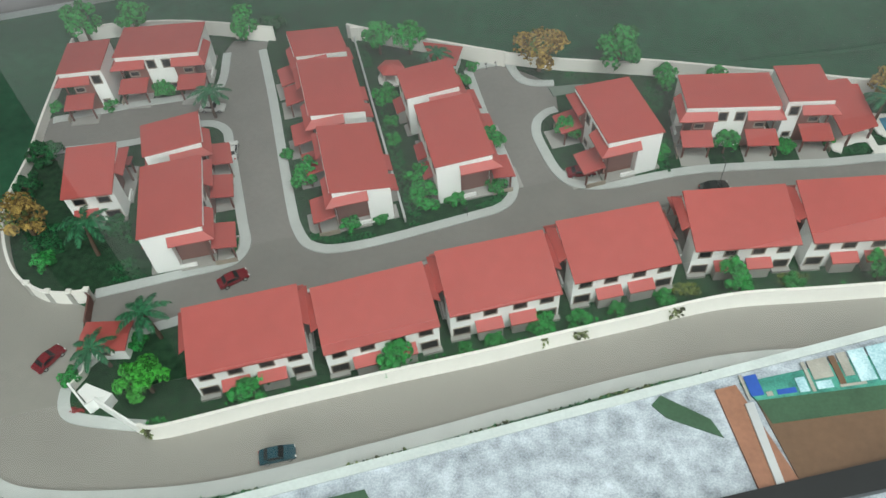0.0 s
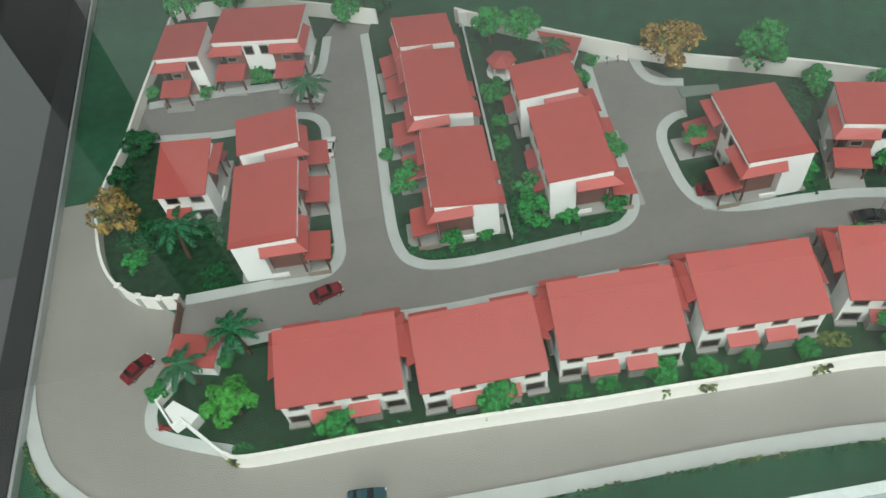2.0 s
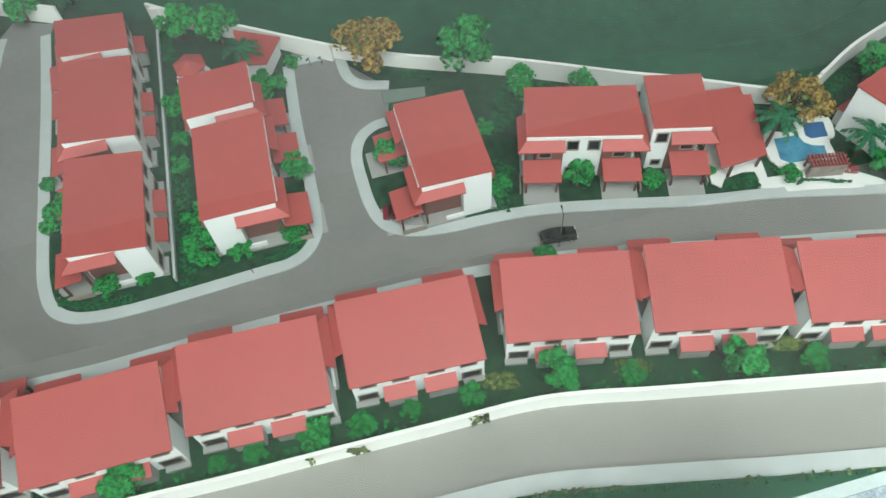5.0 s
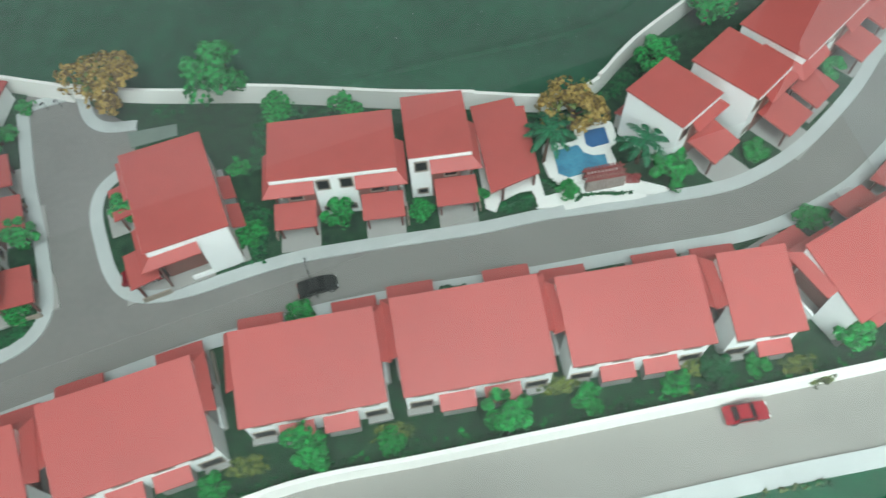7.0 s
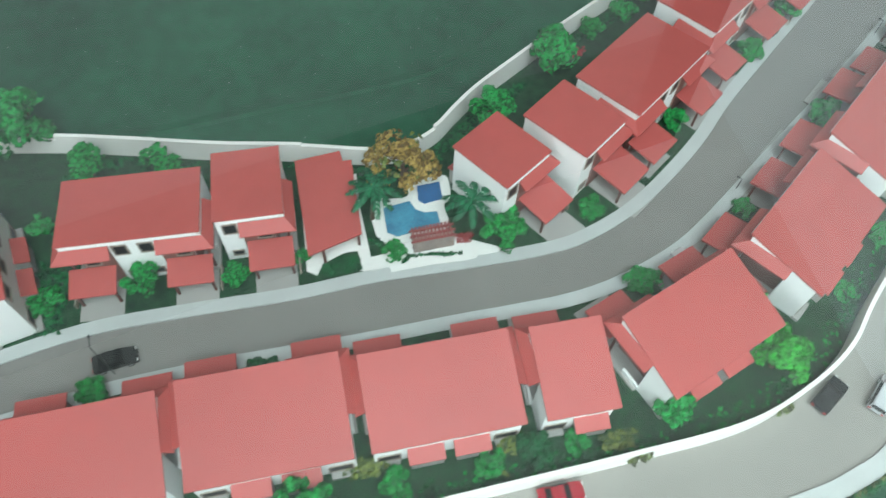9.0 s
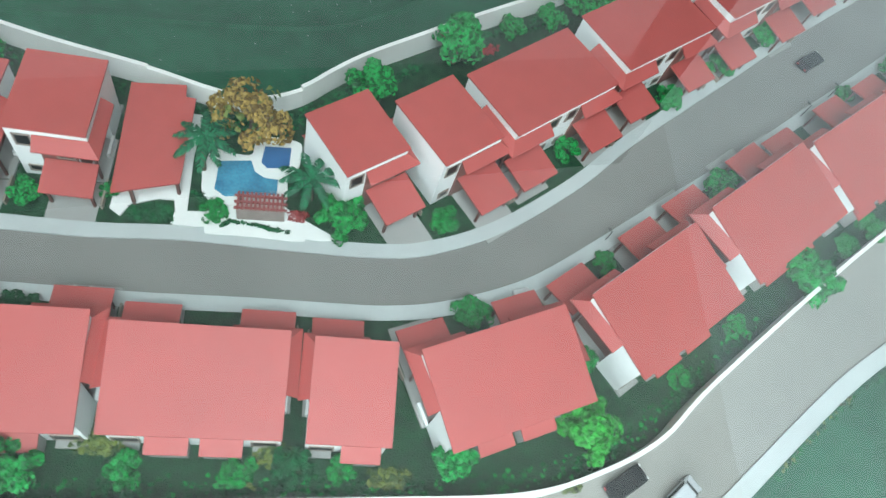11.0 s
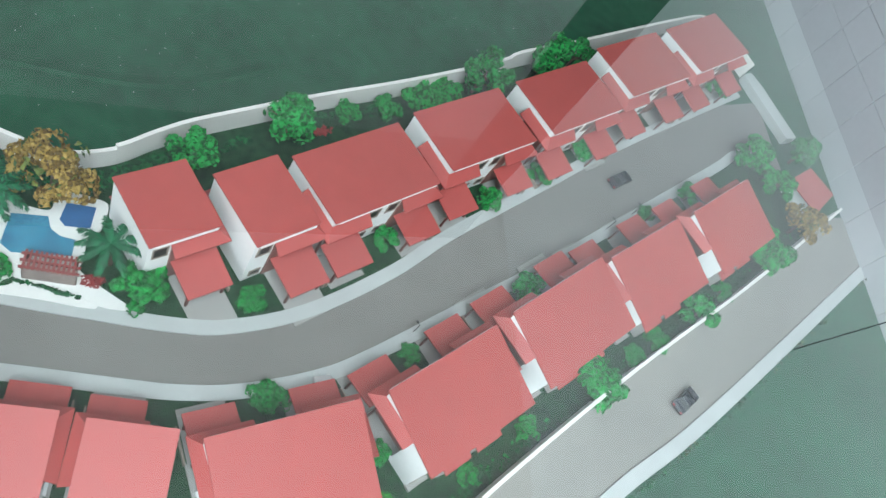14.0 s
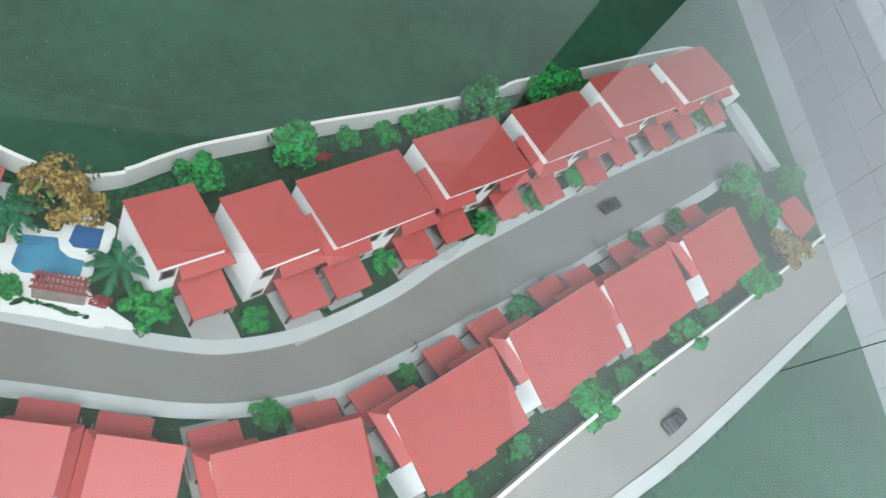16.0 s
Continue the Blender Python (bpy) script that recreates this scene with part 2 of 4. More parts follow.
WALL_S = curve_through([(-0.2789, 0.4349), (-0.2526, 0.4344), (-0.1401, 0.4694), (-0.018, 0.5045), (0.0775, 0.5301), (0.1497, 0.5515), (0.2535, 0.5812), (0.3585, 0.6106), (0.4649, 0.622), (0.5651, 0.6325), (0.6891, 0.646), (0.8034, 0.6587), (0.9052, 0.6726), (0.9686, 0.6965), (1.0219, 0.7297), (1.0735, 0.7836), (1.2302, 0.9268), (1.4159, 1.084), (1.6204, 1.2687)])
N_STREET = curve_through([(0.1051, 1.0669), (0.1199, 1.0313), (0.1423, 1.0145), (0.1791, 1.0126)], 5) + curve_through([(0.1778, 0.9656), (0.1614, 0.9571), (0.1462, 0.9364), (0.1437, 0.9072), (0.153, 0.8732), (0.1682, 0.8334), (0.1871, 0.8086), (0.2135, 0.799), (0.258, 0.8026), (0.3493, 0.826), (0.4388, 0.8351), (0.5348, 0.8414), (0.6133, 0.8517), (0.6948, 0.8563), (0.7771, 0.863), (0.8258, 0.8755), (0.8884, 0.9091), (0.9642, 0.9734), (1.0223, 1.0361), (1.131, 1.1382), (1.2681, 1.2649), (1.4884, 1.4502)], 5)
WALL_N = curve_through([(0.1051, 1.0669), (0.1910, 1.0500), (0.3060, 1.0375), (0.3830, 1.0255), (0.4650, 1.0110), (0.5500, 1.0005), (0.6150, 0.9890), (0.6500, 0.9905), (0.6850, 1.0085), (0.7100, 1.0340), (0.7390, 1.0610), (0.7950, 1.1030), (0.8500, 1.1440), (0.9430, 1.2080), (1.0600, 1.2950), (1.0850, 1.3200), (1.1930, 1.4000), (1.3504, 1.5206), (1.4118, 1.5590), (1.4591, 1.5449), (1.4960, 1.4948)], 4)
BC_STREET = curve_through([(-0.2953, 1.1085), (-0.2546, 0.9872), (-0.2091, 0.8392), (-0.1821, 0.7538), (-0.169, 0.7223), (-0.1531, 0.6994), (-0.1323, 0.6889), (-0.1057, 0.688), (-0.0518, 0.7015), (0.0687, 0.7453), (0.0987, 0.7576), (0.1159, 0.7737), (0.1233, 0.7946), (0.1219, 0.8174), (0.1074, 0.8724), (0.081, 0.9525), (0.0548, 1.0528)])
W_STREET = curve_through([(-0.5515, 0.8807), (-0.4396, 0.8984), (-0.3674, 0.9311), (-0.3304, 0.9389), (-0.3002, 0.9224), (-0.2835, 0.884), (-0.2361, 0.7478), (-0.2211, 0.7039), (-0.2259, 0.6779), (-0.2466, 0.6614), (-0.305, 0.6426), (-0.3975, 0.6133)])
T_STREET = curve_through([(-0.5778, 0.9354), (-0.4672, 0.9681), (-0.3702, 0.9907), (-0.342, 1.0022), (-0.3304, 1.0321), (-0.3398, 1.1044)])
WALL_W = curve_through([(-0.3996, 0.6104), (-0.4305, 0.606), (-0.4652, 0.6123), (-0.5055, 0.6398), (-0.5392, 0.6867), (-0.5673, 0.7535), (-0.5734, 0.8455), (-0.5883, 0.9463), (-0.6106, 1.1259)])
OUTER = curve_through([(-0.5551, 0.5287), (-0.5167, 0.4621), (-0.4723, 0.4104), (-0.4268, 0.3858), (-0.383, 0.3731), (-0.298, 0.3735), (-0.181, 0.389), (-0.0098, 0.4393), (0.168, 0.4964), (0.2573, 0.5235), (0.3511, 0.5475), (0.4559, 0.5592), (0.5874, 0.572), (0.7569, 0.5919), (0.8611, 0.6022), (0.9302, 0.6142), (0.9914, 0.6297), (1.0502, 0.6627), (1.2064, 0.8053), (1.3422, 0.9128), (1.6775, 1.2095)])

road_estate = mesh_object("road", prism([(-0.3322, 0.5469), (-0.2223, 0.5676), (-0.0246, 0.6123), (0.3168, 0.7083), (0.7899, 0.7674), (0.9793, 0.8592), (1.5451, 1.3292), (1.5232, 1.4541), (1.1795, 1.2794), (0.8822, 0.9901), (0.5989, 0.8954), (0.1952, 0.8967), (0.1922, 1.0623), (0.0187, 1.0807), (-0.0768, 0.897), (-0.2527, 1.1322), (-0.3675, 1.1393), (-0.6008, 1.0), (-0.5867, 0.8631), (-0.3726, 0.8011), (-0.4055, 0.6103), (-0.3763, 0.5423)], -0.012, 0.0), M_ROAD)
tagged(road_estate, "grey paper estate road between the house rows", "road", kind="structure")
road_outer = mesh_object("road", prism(OUTER + [(1.7143, 1.3009)] + [p for p in WALL_S[::-1]] + [(-0.3778, 0.4832), (-0.4056, 0.6005), (-0.4749, 0.6287), (-0.5526, 0.7038), (-0.5799, 0.7609), (-0.6302, 0.7454)], -0.012, -0.0002), M_OUTROAD)
tagged(road_outer, "pale beige paper road outside the perimeter wall", "road", kind="structure")

WALK_W = 0.0135


def block(street, back, lawn_label):
    """A street block: a pale pavement along the street and a lawn behind it."""
    pave = mesh_object("pavement", ribbon(street, 0, WALK_W, -0.01, 0.0018), M_KERB)
    tagged(pave, "pale grey kerb and pavement strip beside the road", "pavement", kind="structure")
    inner = offset_line(street, WALK_W - 0.0004)
    lawn = mesh_object("lawn", prism(inner + back, -0.01, 0.0013), M_LAWN)
    tagged(lawn, lawn_label, "lawn", kind="structure")


block(S_STREET[::-1] + S_NOSE[::-1][1:], WALL_S[1:], "dark green flocked lawn of the south row")
block(N_STREET[16:], WALL_N[::-1] + [(0.1801, 1.0163)], "dark green flocked lawn of the north row")
block(BC_STREET, [(0.0497, 1.0808), (-0.1317, 1.135), (-0.2853, 1.1672)], "dark green flocked lawn of the middle block")
block(W_STREET[::-1], [(-0.5563, 0.8825)] + WALL_W[36:0:-1], "dark green flocked lawn of the west block")
block(T_STREET, [(-0.3384, 1.1582), (-0.6086, 1.1622), (-0.5883, 0.9463)], "dark green flocked lawn behind the far cul-de-sac")
for line, side in ((N_STREET[:16], 1), (OUTER, -1), (curve_through([(0.0548, 1.0528), (0.1051, 1.0669)], 2), 1)):
    pave = mesh_object("pavement", ribbon(line, 0, side * (0.016 if side < 0 else WALK_W), -0.01, 0.0018), M_KERB)
    tagged(pave, "pale grey kerb and pavement strip beside the road", "pavement", kind="structure")


pad = tagged(mesh_object("paving", slab([(x, y, 0.0024) for x, y in [(0.1775, 0.9881), (0.2257, 0.9994), (0.2236, 1.0154), (0.1705, 1.0088)]], 0.004), M_CAP), "grey-green paved pad beside the turning circle", "paving", kind="structure")

# a fold in the felt beyond the far wall
FOLD = curve_through([(0.330, 1.052), (0.396, 1.054), (0.530, 1.077), (0.675, 1.103), (0.747, 1.140), (0.800, 1.185)], 5)
fold = bmesh.new()
rows = [[fold.verts.new((*p, z)) for p, z in zip(q, (-0.0016, 0.0016, -0.0016))] for q in zip(offset_line(FOLD, 0.012), FOLD, offset_line(FOLD, -0.0030))]
for u, v in zip(rows, rows[1:]):
    for i in (0, 1):
        fold.faces.new((u[i], u[i + 1], v[i + 1], v[i]))
bmesh.ops.recalc_face_normals(fold, faces=fold.faces[:])
tagged(mesh_object("felt_fold", fold, M_CARPET), "raised fold in the dark green felt", "fold", kind="structure")

# ---- perimeter walls, fence, gate ----
def wall_along(name, line, height, thick, label, mat=M_PERIM):
    bm = ribbon(line, -thick / 2, thick / 2, -0.01, height)
    ob = tagged(mesh_object(name, bm, mat), label, "wall", kind="structure")
    cap = ribbon(line, -thick / 2 - 0.0004, thick / 2 + 0.0004, height, height + 0.0012)
    part("coping", cap, mat, ob)
    return ob


wall_along("wall_south", WALL_S, 0.026, 0.003, "cream perimeter wall with a thin coping along the outer road")
n_line = WALL_N
# the far wall steps up and down at its joints
for a, b, h in ((0, 8, 0.0215), (8, 20, 0.0285), (20, 27, 0.0265), (27, 32, 0.0245), (32, 46, 0.0290), (46, 56, 0.0275), (56, 60, 0.0295), (60, 80, 0.0305)):
    wall_along("wall_north", n_line[a:b + 1], h, 0.003, "cream perimeter wall behind the north lots")
wall_along("wall_west", WALL_W[14:], 0.017, 0.003, "low cream wall round the west lots")
wall_along("wall_back", curve_through([(-0.6102, 1.1399), (-0.5196, 1.1556), (-0.4153, 1.1573), (-0.272, 1.1357)], 3), 0.026, 0.003, "cream wall behind the far lots")
wall_along("wall_back", curve_through([(-0.1511, 1.1414), (-0.1046, 1.1249), (0.0478, 1.0789), (0.1051, 1.0622)], 3), 0.026, 0.003, "cream wall behind the middle lots")

gate_wall = wall_along("wall_gate", WALL_W[:15], 0.021, 0.003, "white curved entrance wall with pilasters")
for i in (0, 4, 9, 14):
    x, y = WALL_W[i]
    part("pilaster", box(x - 0.003, x + 0.003, y - 0.003, y + 0.003, -0.005, 0.0225, 0.0005), M_CONC, gate_wall, "grey pilaster")
    part("pier_cap", box(x - 0.0036, x + 0.0036, y - 0.0036, y + 0.0036, 0.0225, 0.0250, 0.0005), M_PERIM, gate_wall)

fence_line = [(-0.1414, 1.1368), (-0.0831, 0.9412), (-0.023, 0.7387)]
fence = wall_along("fence", curve_through(fence_line, 4), 0.0085, 0.0020, "thin grey boundary fence between two house columns", M_KERB)

part("pier", box(-0.1445, -0.1305, 1.1301, 1.1351, -0.005, 0.027, 0.0006), M_PERIM, fence, "white end pier")

# east end wall of the road
end_wall = tagged(mesh_object("wall_east", slab([(1.4931, 1.4899, 0.013), (1.5072, 1.4623, 0.013), (1.5557, 1.3837, 0.013), (1.5778, 1.395, 0.013), (1.5249, 1.4832, 0.013), (1.5089, 1.501, 0.013)], 0.014), M_KERB), "broad pale wall closing the end of the road", "wall", kind="structure")

# ---- houses ----
W2, D2 = 0.0625, 0.037          # half width of a pair, half depth, to the wall faces
OVER, SIDE_OVER = 0.0025, 0.0008  # roof overhang at the front and back, and at the sides
TOP, SKIRT_TOP, EAVE = 0.072, 0.0615, 0.0540
RUN, SIDE_RUN = 0.0112, 0.0092  # how far the skirt roof stands out from the wall
NOOK, NOOK_TOP = 0.013, 0.047   # depth and height of the covered patio at the side
WB = 0.021                      # width of the white bay with its windows
BACK_OF_SKIRT = 0.006


def add_window(parent, x, y, z, w, h, out):
    """A tan frame and a dark pane, upright, centred at x, y, z; out: +1 faces +y, -1 faces -y."""
    bm = bmesh.new()
    t, d = 0.0014, 0.0010
    y0, y1 = (y - 0.0006, y + d) if out > 0 else (y - d, y + 0.0006)
    add_box(bm, x - w / 2, x + w / 2, y0, y1, z + h / 2 - t, z + h / 2)
    add_box(bm, x - w / 2, x + w / 2, y0, y1, z - h / 2, z - h / 2 + t)
    add_box(bm, x - w / 2, x - w / 2 + t, y0, y1, z - h / 2 + t, z + h / 2 - t)
    add_box(bm, x + w / 2 - t, x + w / 2, y0, y1, z - h / 2 + t, z + h / 2 - t)
    win = part("window", bm, M_TAN, parent, "tan window frame with a dark pane")
    yp = y + out * 0.0003
    part("pane", box(x - w / 2 + t, x + w / 2 - t, min(yp, yp - out * 0.0004), max(yp, yp - out * 0.0004), z - h / 2 + t, z + h / 2 - t), M_PANE, win, "dark glass pane")
    return win


def unit(house, cx, half, s, zb, carport_front, drive_end, back):
    """One dwelling of a house. cx: where its white bay begins; it reaches to cx + s * 2 half. s: +1 or -1, the outer side."""
    def X(a):
        return cx + s * a
    w = 2 * half
    yf = -D2
    # brown walls under the skirt roof, set back round a covered patio at the side
    lo, hi = sorted((X(WB), X(w - NOOK)))
    bm = box(lo, hi, yf - 0.0012, yf + 0.002, 0, NOOK_TOP)
    lo2, hi2 = sorted((X(w - NOOK - 0.002), X(w - NOOK + 0.0010)))
    add_box(bm, lo2, hi2, yf + 0.002, BACK_OF_SKIRT, 0, NOOK_TOP)
    lo2, hi2 = sorted((X(WB), X(w + 0.0010)))
    add_box(bm, lo2, hi2, yf - 0.0012, yf + 0.001, NOOK_TOP, SKIRT_TOP - 0.003)
    lo2, hi2 = sorted((X(w - 0.001), X(w + 0.0010)))
    add_box(bm, lo2, hi2, yf + 0.001, BACK_OF_SKIRT, NOOK_TOP, SKIRT_TOP - 0.003)
    part("lower_wall", bm, M_BROWN, house, "brown ground-floor wall under the skirt roof")
    lo3, hi3 = sorted((X(w - NOOK), X(w + 0.0045)))
    part("patio", box(lo3, hi3, yf - 0.001, BACK_OF_SKIRT, -0.003, 0.0032), M_CONC, house, "grey covered side patio")
    lo4, hi4 = sorted((X(w - 0.0005), X(w + 0.0020)))
    part("patio_wall", box(lo4, hi4, -0.014, BACK_OF_SKIRT, -0.002, 0.0085), M_WALL, house, "low white patio wall")
    lo4, hi4 = sorted((X(w - 0.0015), X(w + 0.0005)))
    part("pillar", box(lo4, hi4, yf + 0.001, yf + 0.003, 0.0, NOOK_TOP), M_POST, house, "brown corner pillar")
    lo5, hi5 = sorted((X(w + 0.0045), X(w + 0.0060)))
    part("side_wall", box(lo5, hi5, carport_front + 0.004, yf, -0.002, 0.0075), M_SIDE, house, "low tan wall beside the driveway")
    # skirt roof: front plane and side plane meeting on a hip
    bm = bmesh.new()
    a, b, c, d = (X(WB - 0.001), yf, SKIRT_TOP), (X(w), yf, SKIRT_TOP), (X(w + SIDE_RUN), yf - RUN, EAVE), (X(WB - 0.001), yf - RUN, EAVE)
    e, f = (X(w), BACK_OF_SKIRT + 0.001, SKIRT_TOP), (X(w + SIDE_RUN), BACK_OF_SKIRT + 0.001, EAVE)
    for quad in ((a, d, c, b), (b, c, f, e)):
        slab(quad if s > 0 else quad[::-1], 0.0016, bm)
    part("skirt_roof", bm, M_ROOF, house, "lower hipped red roof")
    # windows of the white bay and of the brown wall
    xc = X(WB / 2 + 0.001)
    add_window(house, xc, yf, 0.0530, 0.0140, 0.0160, -1)
    add_window(house, xc, yf, 0.0120, 0.0115, 0.0095, -1)
    add_window(house, X(WB + 0.020), yf - 0.0012, 0.0385, 0.015, 0.0095, -1)
    # carport
    p0, p1 = sorted((X(WB + 0.002), X(w + 0.003)))
    yb = yf - 0.0015
    bm = slab([(p0, carport_front, 0.026), (p1, carport_front, 0.026), (p1, yb, 0.031), (p0, yb, 0.031)], 0.0018)
    port = part("carport_roof", bm, M_ROOF, house, "small red carport roof")
    for px in (p0 + 0.004, p1 - 0.004):
        part("post", box(px - 0.0011, px + 0.0011, carport_front + 0.005, carport_front + 0.0072, 0, 0.0245), M_POST, port, "brown carport post")
    # driveway
    part("driveway", box(p0 + 0.001, p1 - 0.001, -drive_end, yb, -0.003, 0.0006), M_CONC, house, "grey concrete driveway")
    # back: windows and a red-roofed terrace
    yk = back
    for k, wx in enumerate((0.27, 0.76)):
        add_window(house, X(w * wx), yk, zb - 0.0140, 0.0165, 0.0125, 1)
    add_window(house, X(w * 0.80), yk, 0.0125, 0.0200, 0.0155, 1)
    q0, q1 = sorted((X(0.004), X(w * 0.56)))
    part("terrace_roof", slab([(q0, yk, 0.0265), (q1, yk, 0.0265), (q1, yk + 0.013, 0.022), (q0, yk + 0.013, 0.022)], 0.0016), M_ROOF, house, "small red terrace roof")
    part("terrace_wall", box(q0 + 0.001, q1 - 0.002, yk - 0.001, yk + 0.0105, 0, 0.0215), M_CONC, house, "grey terrace wall")
    o0, o1 = sorted((X(w * 0.66), X(w + 0.001)))
    part("step", box(o0, o1, yk - 0.001, yk + 0.006, 0, 0.004), M_CONC, house, "grey back step")


def build_house(name, pair, zb, white, label, group, carport_front=-0.073, drive_end=0.084, back=D2, fascia=0.003):
    """pair: two mirrored dwellings; otherwise one, with its white bay on the side white (-1 left, +1 right as seen from the street)."""
    house = new(name)
    half = W2 / 2
    hw = W2 if pair else half
    # body with a sloping top
    def top(y):
        return TOP - 0.002 + (zb - TOP) * (y + D2 + OVER) / (2 * D2 + 2 * OVER)
    if pair:
        nooks = (-1, 1)
    else:
        nooks = (-white,)
    plan = [(-hw, back)]
    plan += [(-hw, BACK_OF_SKIRT), (-hw + NOOK, BACK_OF_SKIRT), (-hw + NOOK, -D2)] if -1 in nooks else [(-hw, -D2)]
    plan += [(hw - NOOK, -D2), (hw - NOOK, BACK_OF_SKIRT), (hw, BACK_OF_SKIRT)] if 1 in nooks else [(hw, -D2)]
    plan += [(hw, back)]
    bm = prism(plan, 0, NOOK_TOP)
    v = [bm.verts.new(p) for p in ((-hw, -D2, NOOK_TOP), (hw, -D2, NOOK_TOP), (hw, back, NOOK_TOP), (-hw, back, NOOK_TOP), (-hw, -D2, top(-D2)), (hw, -D2, top(-D2)), (hw, back, top(back)), (-hw, back, top(back)))]
    for f in ((3, 2, 1, 0), (4, 5, 6, 7), (0, 1, 5, 4), (1, 2, 6, 5), (2, 3, 7, 6), (3, 0, 4, 7)):
        bm.faces.new([v[i] for i in f])
    part("wall", bm, M_WALL, house, "white rendered house wall")
    r, d = hw + SIDE_OVER, D2 + OVER
    roof = part("roof", slab([(-r, -d, TOP), (r, -d, TOP), (r, d, zb), (-r, d, zb)], 0.002), M_ROOF, house, "flat red sloping roof")
    part("fascia", box(-r + 0.004, r - 0.004, -d - 0.0006, -d + 0.0008, TOP - 0.0022 - fascia, TOP - 0.0022), M_WALL, roof, "white fascia board")
    if pair:
        unit(house, 0.0, half, 1, zb, carport_front, drive_end, back)
        unit(house, 0.0, half, -1, zb, carport_front, drive_end, back)
    else:
        unit(house, white * hw, half, -white, zb, carport_front, drive_end, back)
    return tagged(house, label, "house", group)


Spot = namedtuple("Spot", "x y turn wide deep")  # place, turn, and how far this house differs in width and depth
S_PAIRS = [Spot(-0.1764, 0.5304, 16.0, 1.008, 0.999), Spot(-0.0374, 0.5622, 17.8, 1.016, 0.985), Spot(0.0968, 0.6114, 15.1, 1.013, 1.006), Spot(0.2337, 0.6571, 14.6, 0.991, 0.996), Spot(0.3789, 0.6951, 5.6, 0.961, 0.984), Spot(0.5167, 0.7099, 4.8, 1.012, 1.035), Spot(0.6556, 0.7183, 4.5, 0.977, 0.946), Spot(0.8819, 0.7521, 25.7, 0.976, 0.967), Spot(1.0175, 0.8381, 41.2, 1.016, 0.988), Spot(1.1345, 0.9442, 41.9, 1.090, 0.988), Spot(1.2462, 1.0335, 40.6, 1.000, 1.000), Spot(1.3678, 1.1348, 41.3, 1.000, 0.999)]
F_PAIRS = [Spot(0.9015, 1.0356, 40.2, 0.984, 0.978), Spot(1.0110, 1.1346, 39.3, 0.975, 0.961), Spot(1.1304, 1.2332, 39.7, 0.994, 0.983), Spot(1.2467, 1.3435, 39.2, 1.004, 1.001), Spot(1.3657, 1.4433, 41.1, 1.024, 0.994)]


def place(x, y, turn):
    return pose(x, y, 0.001, 0, 0, turn)


def row(first, spots, add=0):
    for n, s in enumerate(spots):
        m = place(s.x, s.y, s.turn + add)
        house = copy_thing(first, m) if n else first
        house.matrix_basis = m @ Matrix.Diagonal((s.wide, s.deep, 1, 1))


row(build_house("house", True, 0.053, 0, "white semi-detached pair of houses with a red sloping roof and carports", "south row houses", back=0.0335), S_PAIRS, 180)
row(build_house("house", False, 0.053, -1, "narrow white detached house with a red sloping roof", "south row houses", back=0.0335), [Spot(0.7646, 0.7245, 3.7, 0.959, 0.928)], 180)
row(build_house("house", True, 0.069, 0, "white semi-detached pair of houses with a shallow red roof", "north row houses", drive_end=0.0735, fascia=0.0010), F_PAIRS)
row(build_house("house", False, 0.069, -1, "white detached house with a shallow red roof beside the pool", "north row houses", -0.079, 0.106), [Spot(0.7402, 0.9419, 37.8, 0.962, 0.882)])
row(build_house("house", False, 0.069, -1, "white detached house with a shallow red roof near the pool", "north row houses", -0.079, 0.098), [Spot(0.8165, 0.9718, 39.9, 0.986, 0.977)])
row(build_house("house", True, 0.069, 0, "white semi-detached pair of houses facing the bend", "corner houses", -0.068, 0.080), [Spot(0.2544, 0.8783, -72.3, 0.920, 0.996), Spot(0.4025, 0.9145, 1.7, 0.964, 0.903), Spot(0.0366, 0.8409, 106.5, 0.984, 0.989)])
row(build_house("house", True, 0.069, 0, "white semi-detached pair of houses facing the west street", "corner houses", -0.068, 0.0715), [Spot(-0.3101, 0.7211, 105.1, 0.995, 1.005), Spot(-0.4186, 1.0447, 6.0, 1.000, 1.001)])
row(build_house("house", False, 0.069, -1, "white detached house with red carport roof next to the clubhouse", "corner houses", -0.068, 0.080), [Spot(0.5041, 0.9286, 2.6, 0.968, 0.975)])
row(build_house("house", False, 0.069, 1, "white detached house with a shallow red roof on a side street", "side street houses", -0.068, 0.0715), [Spot(-0.0027, 0.9457, 107.9, 1.000, 1.000), Spot(-0.3414, 0.8335, 109.5, 1.000, 1.000), Spot(-0.5245, 1.0050, 9.0, 1.000, 1.001)])
row(build_house("house", False, 0.055, 1, "white detached house with its back windows to the lawn", "side street houses", -0.060, 0.066, 0.0335), [Spot(-0.4359, 0.7715, -170.2, 1.030, 1.002)])
row(build_house("house", True, 0.060, 0, "white semi-detached pair of houses along the side street", "side street houses", -0.068, 0.076), [Spot(-0.0904, 0.7951, -73.4, 0.994, 0.984), Spot(-0.1405, 0.9388, -72.6, 1.000, 1.000)])
row(build_house("house", False, 0.060, -1, "white detached house at the end of the side street", "side street houses", -0.068, 0.076), [Spot(-0.1764, 1.0410, -68.7, 1.001, 1.000)])

